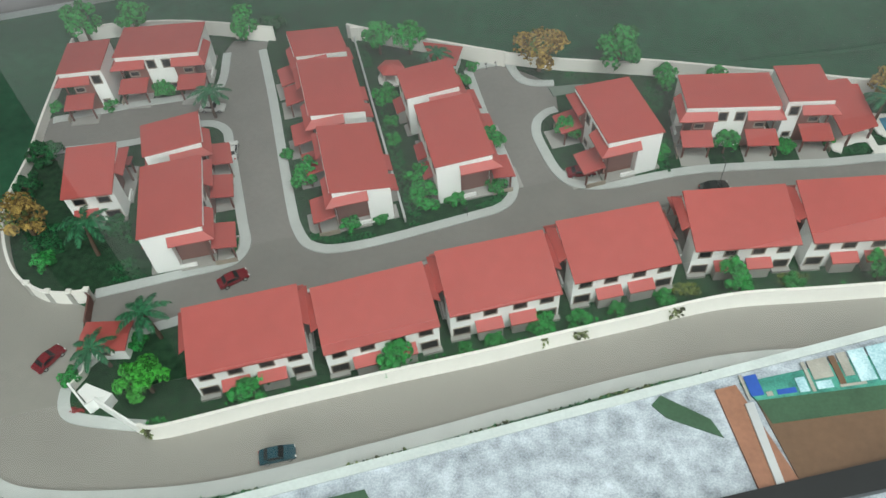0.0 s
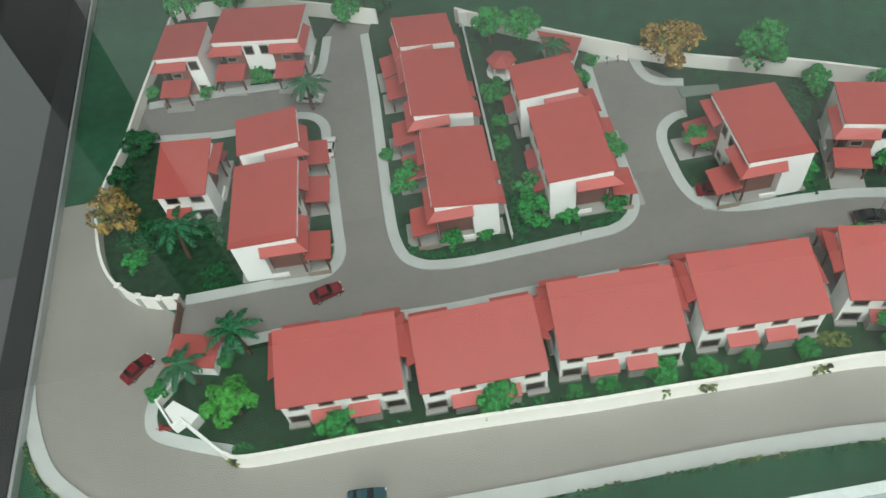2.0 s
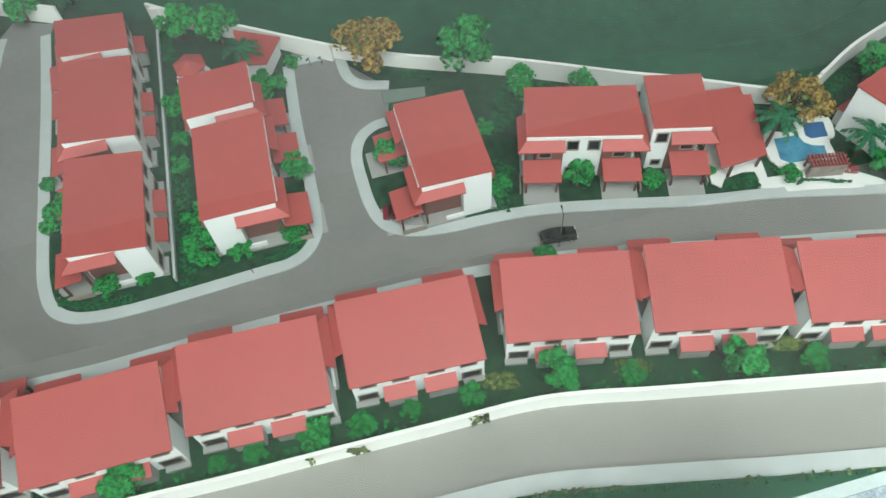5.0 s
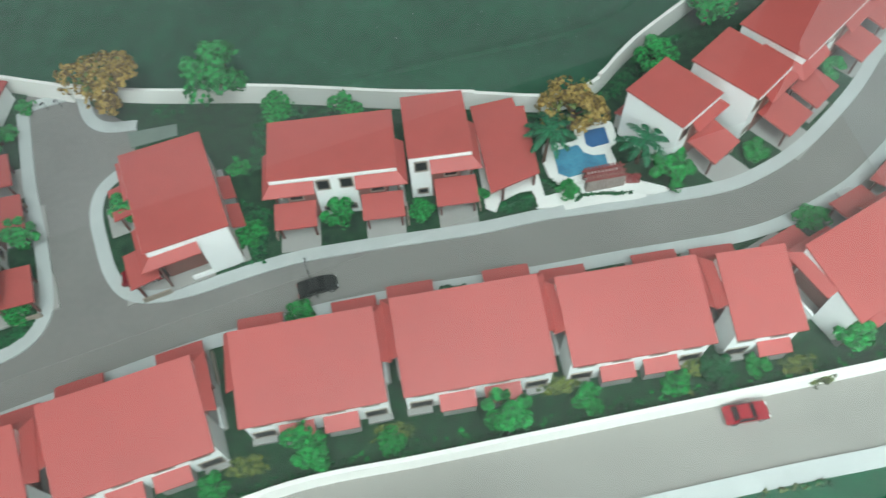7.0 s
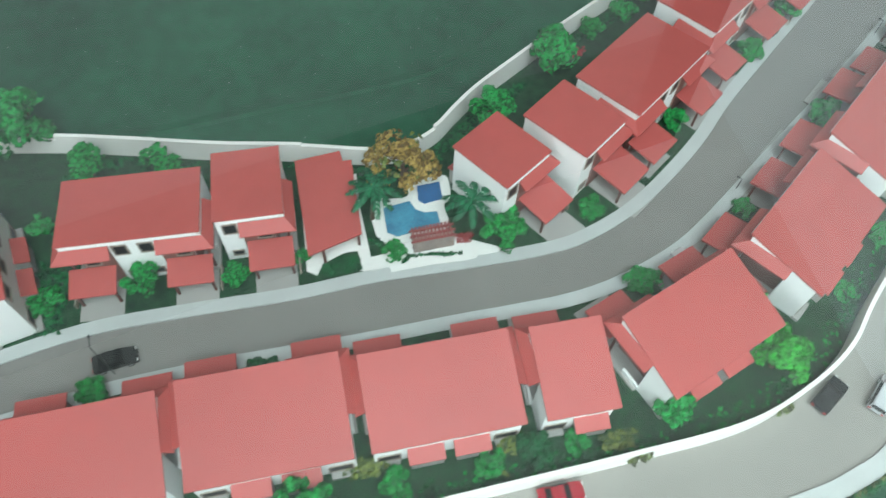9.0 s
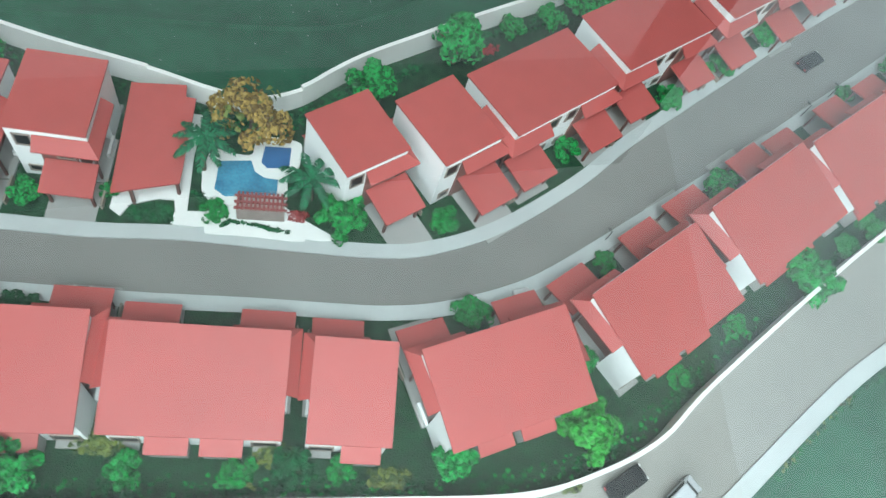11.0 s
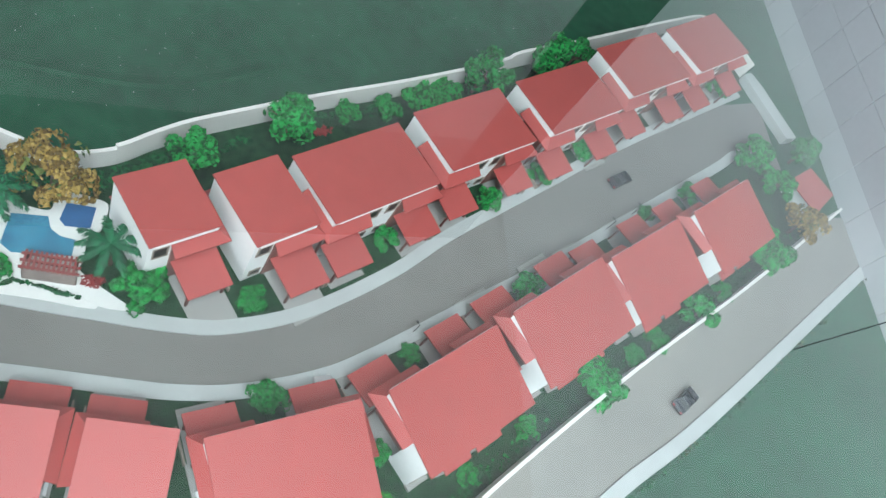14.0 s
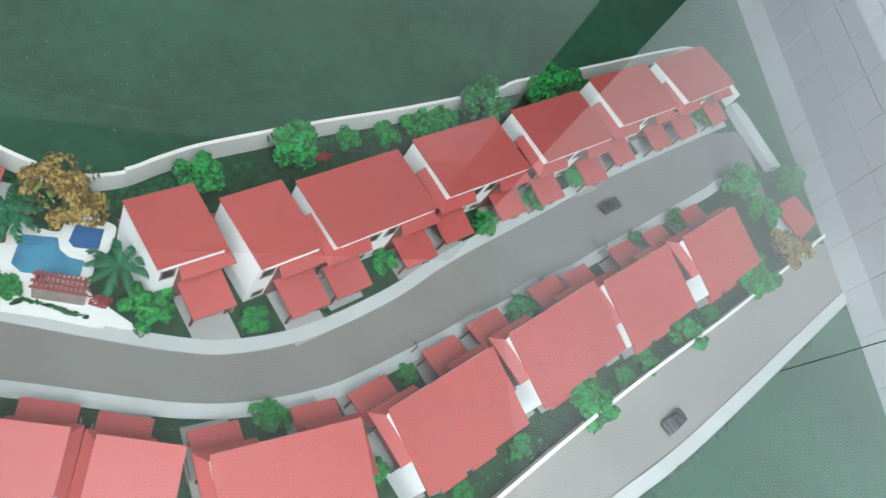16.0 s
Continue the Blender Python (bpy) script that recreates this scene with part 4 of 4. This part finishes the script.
# ---- hedges, creepers and groundcover ----
def strip_of_clumps(name, line, count, spread, size, mat, label, seed, z=0.002, lift=0.0):
    rnd = random.Random(seed)
    bm = bmesh.new()
    for _ in range(count):
        i = rnd.randrange(len(line) - 1)
        t = rnd.random()
        x = line[i][0] * (1 - t) + line[i + 1][0] * t + rnd.uniform(-spread, spread)
        y = line[i][1] * (1 - t) + line[i + 1][1] * t + rnd.uniform(-spread, spread)
        r = size * rnd.uniform(0.5, 1.3)
        if noise.noise(Vector((x * 14, y * 14, seed))) < -0.12:
            continue
        add_clump(bm, rnd, (x, y, z + r * 0.3 + rnd.uniform(0, lift)), (rnd.uniform(-0.4, 0.4), rnd.uniform(-0.4, 0.4), 1), r)
    ob = mesh_object(name, bm, mat)
    return tagged(ob, label, "plants", kind="stuff")


strip_of_clumps("hedge", offset_line(OUTER, -0.0185), 900, 0.0022, 0.0024, M_DRY, "thin dry olive hedge along the outer pavement", 1, lift=0.002)
strip_of_clumps("hedge", offset_line(OUTER, -0.0205), 1500, 0.0026, 0.0026, M_LEAF_DARK, "low dark green hedge along the outer pavement", 16, lift=0.002)
strip_of_clumps("groundcover", offset_line(WALL_S, 0.010), 3000, 0.006, 0.0024, M_LEAF_DARK, "dark green groundcover inside the perimeter wall", 2)
strip_of_clumps("groundcover", offset_line(WALL_S, 0.014), 700, 0.008, 0.0026, M_LEAF, "bright green groundcover inside the perimeter wall", 3)
strip_of_clumps("groundcover", offset_line(WALL_N[2:60], -0.014), 2200, 0.008, 0.0028, M_LEAF_DARK, "dark green groundcover inside the far wall", 4)
strip_of_clumps("groundcover", [(-0.1278, 1.122), (-0.0074, 0.7416)], 1400, 0.009, 0.0030, M_LEAF_DARK, "dark green groundcover beside the fence", 5)
strip_of_clumps("groundcover", offset_line(BC_STREET[30:75], 0.020), 1300, 0.0045, 0.0026, M_LEAF_DARK, "low dark planting along the pavement", 6)
strip_of_clumps("groundcover", offset_line(W_STREET[40:66], -0.020), 1000, 0.0035, 0.0026, M_LEAF_DARK, "low dark planting along the pavement", 7)
strip_of_clumps("groundcover", [(0.3113, 0.8404), (0.326, 1.0105)], 1400, 0.014, 0.0034, M_LEAF_DARK, "dark bushes between two houses", 8)
strip_of_clumps("groundcover", [(-0.5189, 0.7141), (-0.4106, 0.6965), (-0.3713, 0.6728)], 1600, 0.022, 0.0032, M_LEAF_DARK, "dark planting on the west lawn", 9)
for k, (x, y) in enumerate([(0.6216, 0.6776), (0.7177, 0.6863), (0.8032, 0.6773), (0.5897, 0.6785), (0.6528, 0.672), (0.7179, 0.6825), (0.7139, 0.6666), (0.3176, 0.6333), (0.1874, 0.5915), (0.4431, 0.6503)]):
    strip_of_clumps("groundcover", [(x - 0.012, y - 0.001), (x + 0.012, y + 0.001)], 150, 0.007, 0.0030, M_LEAF_OLIVE, "olive brown low planting behind the south row", 40 + k, lift=0.006)
strip_of_clumps("hedge", [(0.6390, 0.8690), (0.6450, 0.8745), (0.6670, 0.8752), (0.6800, 0.8725), (0.6960, 0.8730)], 190, 0.0012, 0.0019, M_LEAF_DARK, "thin dark hedge in front of the pergola", 10, z=0.004)
strip_of_clumps("groundcover", [(0.5668, 0.8698), (0.5936, 0.8736)], 240, 0.006, 0.0036, M_LEAF_DARK, "dark planting in front of the clubhouse terrace", 12)
strip_of_clumps("groundcover", [(0.6118, 0.8754), (0.6161, 0.8963)], 160, 0.006, 0.0036, M_LEAF_DARK, "dark planting between path and pool", 13)
rnd = random.Random(77)
bm = bmesh.new()
for _ in range(260):
    x, y = WALL_N[rnd.randrange(4, len(WALL_N) - 8)]
    p = Vector((x + rnd.uniform(-0.10, 0.05), y + rnd.uniform(0.02, 0.30), -0.0010))
    r = rnd.uniform(0.00025, 0.0008)
    add_clump(bm, rnd, p, (0, 0, 1), r)
tagged(mesh_object("dust", bm, M_KERB), "pale specks of dust on the green felt", "dust", kind="stuff")
strip_of_clumps("flower_bed", [(0.8554, 1.1141), (0.8688, 1.1237)], 60, 0.004, 0.0024, M_FLOWER, "small patch of red flowers behind a house", 15, z=0.002)
strip_of_clumps("flower_bed", [(-0.371, 0.4621), (-0.3578, 0.4599)], 40, 0.003, 0.0022, M_FLOWER, "small flower bed in front of the sign wall", 14, z=0.002)
strip_of_clumps("flower_bed", [(0.6949, 0.8896), (0.7045, 0.8896)], 90, 0.005, 0.0026, M_FLOWER, "small red flower bed by the path", 11, z=0.002)
for k, at in enumerate((0.03, 0.27, 0.30, 0.36, 0.62, 0.70)):
    i = int(at * (len(WALL_S) - 1))
    a = offset_line(WALL_S, -0.003)
    strip_of_clumps("creeper", a[i:i + 2], 26, 0.0020, 0.0030, M_DRY, "dry creeper hanging over the perimeter wall", 20 + k, z=0.008, lift=0.017)


# ---- cars ----
def build_car(colour, label, van=False):
    car = new("car")
    body_mat = paint("car_paint", colour)
    if van:
        profile = [(-0.021, 0.003), (-0.0215, 0.008), (-0.021, 0.016), (0.008, 0.016), (0.0135, 0.0105), (0.020, 0.0088), (0.0215, 0.0065), (0.021, 0.003)]
        glass_rows = [((0.0085, 0.0153), (0.0130, 0.0110)), ((-0.0208, 0.0150), (-0.0212, 0.0100))]
    else:
        profile = [(-0.0215, 0.0030), (-0.0220, 0.0070), (-0.0205, 0.0092), (-0.0150, 0.0098), (-0.0095, 0.0138), (0.0015, 0.0142), (0.0080, 0.0098), (0.0175, 0.0082), (0.0212, 0.0068), (0.0215, 0.0030)]
        glass_rows = [((0.0022, 0.0137), (0.0075, 0.0101)), ((-0.0100, 0.0134), (-0.0147, 0.0101))]
    bm = bmesh.new()
    halves = []
    for sg in (-1, 1):
        halves.append([bm.verts.new((x, sg * (0.0088 if z < 0.0105 else 0.0070), z)) for x, z in profile])
    n = len(profile)
    bm.faces.new(halves[0])
    bm.faces.new(halves[1][::-1])
    for i in range(n):
        j = (i + 1) % n
        bm.faces.new((halves[0][i], halves[1][i], halves[1][j], halves[0][j]))
    bmesh.ops.recalc_face_normals(bm, faces=bm.faces[:])
    bmesh.ops.bevel(bm, geom=bm.edges[:], offset=0.0007, segments=2, affect="EDGES")
    body = part("body", bm, body_mat, car)
    for (x0, z0), (x1, z1) in glass_rows:
        d = Vector((x1 - x0, z1 - z0))
        nrm = Vector((-d.y, d.x)).normalized() * (0.0004 if x1 < x0 else -0.0004)
        if nrm.y < 0:
            nrm = -nrm
        bm = slab([(x0 + nrm.x, -0.0062, z0 + nrm.y), (x1 + nrm.x, -0.0072, z1 + nrm.y), (x1 + nrm.x, 0.0072, z1 + nrm.y), (x0 + nrm.x, 0.0062, z0 + nrm.y)], 0.0003)
        bmesh.ops.recalc_face_normals(bm, faces=bm.faces[:])
        part("windscreen", bm, M_PANE, body, "dark windscreen")
    for sg in (-1, 1):
        w0, w1 = (-0.019, 0.007) if van else (-0.0095, 0.0030)
        bm = bmesh.new()
        vs = [bm.verts.new(c) for c in ((w0 - 0.003, sg * 0.00885, 0.0102), (w1 + 0.004, sg * 0.00885, 0.0102), (w1 - 0.001, sg * 0.0074, 0.0134), (w0, sg * 0.0074, 0.0134))]
        inner = [bm.verts.new(v.co - Vector((0, sg * 0.0006, 0))) for v in vs]
        bm.faces.new(vs)
        for i in range(4):
            bm.faces.new((vs[i], inner[i], inner[(i + 1) % 4], vs[(i + 1) % 4]))
        bmesh.ops.recalc_face_normals(bm, faces=bm.faces[:])
        part("side_window", bm, M_PANE, body, "dark side window")
        part("headlight", box(0.0200, 0.0216, min(sg * 0.0050, sg * 0.0080), max(sg * 0.0050, sg * 0.0080), 0.0056, 0.0072, 0.0002), M_LAMPGLASS, body, "clear headlight")
        part("tail_light", box(-0.0222, -0.0212, min(sg * 0.0050, sg * 0.0080), max(sg * 0.0050, sg * 0.0080), 0.0062, 0.0080, 0.0002), M_TAIL, body, "red tail light")
        for x in (-0.0130, 0.0135):
            bm = bmesh.new()
            bmesh.ops.create_cone(bm, cap_ends=True, segments=14, radius1=0.0033, radius2=0.0033, depth=0.0022, matrix=Matrix.Translation((x, sg * 0.0080, 0.0033)) @ pose(0, 0, 0, 90))
            wheel = part("wheel", bm, M_TYRE, car, "black tyre")
            bm = bmesh.new()
            bmesh.ops.create_cone(bm, cap_ends=True, segments=10, radius1=0.0019, radius2=0.0019, depth=0.0024, matrix=Matrix.Translation((x, sg * 0.0080, 0.0033)) @ pose(0, 0, 0, 90))
            part("rim", bm, M_RIM, wheel, "grey rim")
    return tagged(car, label, "car", "model cars")


RED = (0.17, 0.008, 0.016)
for colour, x, y, turn, van, label in (
    (RED, -0.2290, 0.6425, 34, False, "dark red model saloon car on the estate road"),
    ((0.006, 0.055, 0.075), -0.1299, 0.4153, 14, False, "teal model saloon car on the outer road"),
    (RED, -0.4205, 0.5245, 60, False, "dark red model car at the entrance"),
    ((0.75, 0.75, 0.74), -0.3353, 0.9641, 0, False, "white model car beside a palm tree"),
    ((0.75, 0.75, 0.74), -0.2835, 0.8699, 100, False, "white model car parked in a carport"),
    (RED, 0.2081, 0.8275, 8, False, "dark red model car under a carport"),
    ((0.018, 0.02, 0.02), 0.3785, 0.7985, 12, False, "black model saloon car on the estate road"),
    ((0.29, 0.010, 0.022), 0.7452, 0.6385, 4, False, "bright red model car on the outer road"),
    ((0.015, 0.016, 0.018), 0.9970, 0.6941, 36, False, "black model car on the outer bend"),
    ((0.50, 0.51, 0.53), 1.0442, 0.6883, 44, True, "silver model van on the outer bend"),
    ((0.010, 0.011, 0.018), 1.2438, 1.1955, 40, False, "dark grey model car near the end of the road"),
    ((0.014, 0.014, 0.024), 1.3108, 0.9169, 43, False, "dark model car on the outer road"),
    ((0.012, 0.012, 0.014), 0.5486, 0.7783, 94, False, "black model car under a carport"),
    ((0.70, 0.70, 0.70), 0.9102, 0.8345, 113, False, "white model car under a carport of the south row"),
):
    build_car(colour, label, van).matrix_basis = pose(x, y, 0.0, 0, 0, turn) @ Matrix.Scale(0.89, 4)

def build_lamp_post(x, y, h, turn):
    ob = new("lamp_post")
    bm = bmesh.new()
    add_limb(bm, (0, 0, 0), (0, 0, h), 0.0005, 0.0004, 8)
    part("pole", bm, M_BLACK, ob)
    bm = bmesh.new()
    add_limb(bm, (0, 0, h * 0.985), (h * 0.16, 0, h), 0.0005, 0.0004, 6)
    part("arm", bm, M_BLACK, ob)
    part("lamp_head", box(h * 0.13, h * 0.13 + 0.0035, -0.0009, 0.0009, h - 0.0006, h + 0.0006, 0.0002), M_BLACK, ob, "small dark lamp head")
    ob.matrix_basis = pose(x, y, 0.0016, 0, 0, turn)
    return tagged(ob, "thin dark model lamp post beside the road", "lamp post", "lamp posts")


for x, y, h, turn in ((0.3783, 0.7869, 0.060, 100), (0.0569, 0.7501, 0.018, 250), (1.2605, 1.1501, 0.020, 130), (1.2206, 1.1147, 0.020, 130), (0.9865, 0.9182, 0.016, 130), (0.0916, 1.0547, 0.014, 250), (0.0771, 1.0519, 0.014, 250)):
    build_lamp_post(x, y, h, turn)

# ---- the case and the room round it ----
end_panel = new("wall_end_panel")
part("backing", prism([(1.5632, 2.0134), (1.7416, 0.6161), (1.7813, 0.6166), (1.6027, 2.0148)], -0.75, 0.333), M_GROUT, end_panel)
run = Vector((1.7416 - 1.5632, 0.6161 - 2.0134, 0))
length = run.length
ang = math.degrees(math.atan2(run.y, run.x))
tile_mesh = None
for i in range(19):
    for j in range(3):
        m = pose(1.5632, 2.0134, 0, 0, 0, ang) @ Matrix.Translation((i * 0.075, 0, -0.005 + j * 0.112))
        if tile_mesh is None:
            tile = part("tile", box(0.0005, 0.0745, -0.0025, 0.002, 0.0005, 0.1115, 0.0003), M_TILE, end_panel)
            tile_mesh = tile.data
        else:
            tile = new("tile", tile_mesh)
            tile.parent = end_panel
        tile.matrix_basis = m
# out of direct view; added as a reflector for the glass lid
part("upper_wall", prism([(1.5632, 2.0134), (1.7416, 0.6161), (1.7813, 0.6166), (1.6027, 2.0148)], 0.3332, 1.345), M_UPPER_WHITE, end_panel, "unseen white reflector wall added above the tiles")
tagged(end_panel, "white tiled wall closing the end of the model", "wall", kind="structure")

edge_rail = tagged(mesh_object("rail", slab([(-0.7995, 1.2215, 0.010), (-0.8295, 1.2155, 0.010), (-0.4056, -0.0083, 0.010), (-0.3731, 0.007, 0.010)], 0.075), M_DARKRAIL), "dark metal edge rail of the model table", "rail", kind="structure")
edge_trim = tagged(mesh_object("trim", slab([(-0.792, 1.2215, 0.0115), (-0.7955, 1.2215, 0.0115), (-0.3701, 0.007, 0.0115), (-0.3661, 0.007, 0.0115)], 0.012), M_ALU), "thin bright edge strip beside the felt", "trim", kind="structure")
def WY(x):
    return 0.9331 + 0.29351 * (x + 1.8415)


def back_piece(name, x0, x1, z0, z1, mat, label, category):
    """A length of the wall behind the model, from x0 to x1."""
    plan = [(x0, WY(x0)), (x1, WY(x1)), (x1 - 0.014, WY(x1) + 0.052), (x0 - 0.014, WY(x0) + 0.052)]
    return tagged(mesh_object(name, prism(plan, z0, z1), mat), label, category, kind="structure")


back_piece("wall_behind_model", -0.852, 1.390, -0.75, 1.130, M_LILAC, "pale lilac wall behind the model", "wall")
back_piece("wall_upper_panel", -0.852, 1.390, 1.1305, 1.66, M_UPPER, "grey panel above the lilac wall", "wall")
# solid black stands in for the shade of recesses mirrored in the lid
back_piece("wall_column", 1.3905, 1.5905, -0.75, 1.66, M_BLACK, "black piece painted as the shade of a recess between the lilac wall and the tiled wall", "column")
back_piece("wall_column", -1.005, -0.8525, -0.75, 1.66, M_BLACK, "black piece painted as the shade of a recess at the west end of the lilac wall", "column")
back_piece("wall_side_piece", -1.8415, -1.0055, -0.75, 1.66, M_UPPER, "grey wall beyond the dark recess", "wall")
back_trim = tagged(mesh_object("trim", ribbon([(-0.8055, 1.2005), (1.5599, 1.9224)], 0.0, 0.006, -0.001, 0.008), M_ALU), "thin grey skirting strip along the board", "trim", kind="structure")

# counter in front of the case, with printed sheets on it
counter = new("shelf")
def CY(x):
    return 0.3188 + 0.3086 * x
part("top", slab([(-0.37, CY(-0.37) - 0.135, 0.190), (0.58, CY(0.58) - 0.135, 0.190), (0.58, CY(0.58) + 0.005, 0.190), (-0.37, CY(-0.37) + 0.005, 0.190)], 0.010), M_LAMINATE, counter, "mottled blue-grey laminate top")
part("edge_strip", slab([(-0.37, CY(-0.37) + 0.0052, 0.191), (0.58, CY(0.58) + 0.0052, 0.191), (0.58, CY(0.58) + 0.0135, 0.191), (-0.37, CY(-0.37) + 0.0135, 0.191)], 0.012), M_STRIP, counter, "pale edge strip")
for x in (-0.36, 0.52):
    part("leg", box(x - 0.012, x + 0.012, CY(x) - 0.09, CY(x) - 0.066, -0.75, 0.180), M_ALU, counter)
tagged(counter, "narrow shelf with a mottled blue-grey top in front of the model", "shelf")


def sheet(name, corners, z, mat, label, category, thick=0.0012):
    return tagged(mesh_object(name, slab([(x, y, z) for x, y in corners], thick), mat), label, category)


sheet("leaflet", [(0.219, 0.384), (0.2293, 0.3733), (0.27, 0.358), (0.2627, 0.373), (0.2268, 0.3925)], 0.1915, M_LEAFLET, "dark green leaflet lying on the shelf", "leaflet")
sheet("leaflet", [(-0.0697, 0.2679), (0.0077, 0.2954), (-0.001, 0.309), (-0.0694, 0.29)], 0.1915, M_LEAFLET, "dark green leaflet lying on the shelf", "leaflet")
sheet("wooden_strip", [(0.27, 0.3978), (0.2889, 0.3122), (0.32, 0.32), (0.2868, 0.4027)], 0.1925, M_WOOD, "reddish brown wooden strip across the shelf", "strip", 0.0024)
sheet("metal_strip", [(0.2903, 0.3853), (0.301, 0.317), (0.307, 0.318), (0.2973, 0.3873)], 0.1940, M_ALU, "silver metal strip on the wood", "strip", 0.0018)
poster = new("poster")
part("panel", slab([(0.3013, 0.3883, 0.0), (0.32, 0.32, 0.0), (0.5306, 0.3687, 0.0), (0.5276, 0.4237, 0.0)], 0.0014), M_POSTER_BROWN, poster, "brown lower panel")
part("panel", slab([(0.2908, 0.4048, 0.0), (0.3013, 0.3887, 0.0), (0.5277, 0.4249, 0.0), (0.524, 0.4654, 0.0)], 0.0014), M_POSTER_TEAL, poster, "teal and blue upper panel")
def print_block(x0, x1, v0, v1, mt, lean=-0.0042):
    """A printed field of the poster between two heights v (0 at the lower edge of the upper panel, 1 at its top)."""
    def at(x, v):
        low, high = 0.3388 + x * 0.1722, 0.3312 + x * 0.2735
        return (x + lean * v, low + (high - low) * v, 0.0008)
    part("block", slab([at(x0, v0), at(x1, v0), at(x1, v1), at(x0, v1)], 0.0006), mt, poster, "plain printed colour block")


for x0, x1, v0, v1, mt in ((0.2945, 0.2969, 0.0, 0.98, M_POSTER_PALE), (0.2978, 0.3080, 0.12, 0.9, M_POSTER_BLUE), (0.3099, 0.3148, 0.05, 0.2, M_POSTER_PALE), (0.3186, 0.3336, 0.05, 0.22, M_POSTER_BLUE), (0.3360, 0.3438, 0.03, 0.5, M_POSTER_SKY), (0.3457, 0.3486, 0.0, 0.95, M_POSTER_PALE), (0.3506, 0.3670, 0.35, 0.95, M_POSTER_PALE), (0.3506, 0.3631, 0.05, 0.28, M_POSTER_SKY), (0.3689, 0.3738, 0.1, 0.95, M_POSTER_BROWN), (0.3757, 0.3834, 0.3, 0.98, M_POSTER_PALE), (0.3680, 0.3892, 0.02, 0.09, M_POSTER_PALE), (0.3854, 0.3989, 0.1, 0.98, M_POSTER_SKY), (0.4009, 0.4492, 0.05, 0.98, M_POSTER_SKY)):
    print_block(x0, x1, v0, v1, mt)
part("band", slab([(0.3007, 0.3893, 0.0006), (0.3085, 0.37, 0.0006), (0.5289, 0.4064, 0.0006), (0.5276, 0.4258, 0.0006)], 0.0006), M_LEAFLET, poster, "dark green printed band")
poster.matrix_basis = pose(0, 0, 0.1916)
tagged(poster, "glossy poster with teal and brown panels on the shelf", "poster")
sheet("black_rail", [(0.1837, 0.272), (0.5309, 0.3562), (0.5298, 0.3799), (0.1837, 0.2885)], 0.199, M_BLACK, "black plastic rail lying on the shelf", "rail", 0.0085)

# clear glass lid of the case
def glass_material():
    mat = bpy.data.materials.new("clear_glass")
    mat.use_nodes = True
    nt = mat.node_tree
    nt.nodes.clear()
    out = nt.nodes.new("ShaderNodeOutputMaterial")
    mix = nt.nodes.new("ShaderNodeMixShader")
    clear = nt.nodes.new("ShaderNodeBsdfTransparent")
    clear.inputs[0].default_value = (0.97, 0.985, 0.975, 1)
    shine = nt.nodes.new("ShaderNodeBsdfGlossy")
    shine.inputs["Roughness"].default_value = 0.0
    fres = nt.nodes.new("ShaderNodeFresnel")
    fres.inputs[0].default_value = 1.52
    twice = nt.nodes.new("ShaderNodeMath")
    twice.operation = "MULTIPLY"
    twice.inputs[1].default_value = 3.1
    nt.links.new(fres.outputs[0], twice.inputs[0])
    nt.links.new(twice.outputs[0], mix.inputs[0])
    nt.links.new(clear.outputs[0], mix.inputs[1])
    nt.links.new(shine.outputs[0], mix.inputs[2])
    nt.links.new(mix.outputs[0], out.inputs[0])
    return mat


lid_bm = bmesh.new()
lid_bm.faces.new([lid_bm.verts.new((x, y, 0.188)) for x, y in ((-0.79, 1.20), (-0.43, 0.19), (0.56, 0.505), (1.0, 0.575), (1.72, 0.75), (1.66, 1.29), (1.565, 1.90))])
lid = tagged(mesh_object("window_2", lid_bm, glass_material()), "clear glass lid over the site model", "glass", kind="structure")
lid.visible_shadow = False
joint = tagged(mesh_object("trim", ribbon([(1.2755, 0.8986), (1.4930, 0.9990), (1.6566, 1.0771)], -0.0006, 0.0006, 0.1884, 0.1890), M_DARKRAIL), "thin joint between two sheets of the glass lid", "trim", kind="structure")

floor = tagged(mesh_object("floor", box(-3.2, 4.2, -2.6, 4.2, -0.80, -0.75), M_FLOOR), "plain grey room floor", "floor", kind="structure")
ceiling = tagged(mesh_object("ceiling", box(-3.2, 4.2, -2.6, 4.2, 2.4, 2.45), M_PLASTER), "plain pale ceiling", "ceiling", kind="structure")
for nm, b in (("wall_room_north", (-3.2, 4.2, 4.2, 4.25)), ("wall_room_south", (-3.2, 4.2, -2.65, -2.6)), ("wall_room_west", (-3.25, -3.2, -2.6, 4.2)), ("wall_room_east", (4.2, 4.25, -2.6, 4.2))):
    tagged(mesh_object(nm, box(*b, -0.8, 2.45), M_ROOM_DARK if nm in ("wall_room_west", "wall_room_north") else M_PLASTER), "plain room wall", "wall", kind="structure")
table = new("table")
part("top", prism(BOARD, -0.06, -0.021), M_PLASTER, table)
for x, y in ((-0.74, 1.2), (-0.35, 0.3), (1.50, 1.80), (1.55, 0.85)):
    part("leg", box(x - 0.03, x + 0.03, y - 0.03, y + 0.03, -0.75, -0.06), M_PLASTER, table)
tagged(table, "plain table carrying the site model", "table")
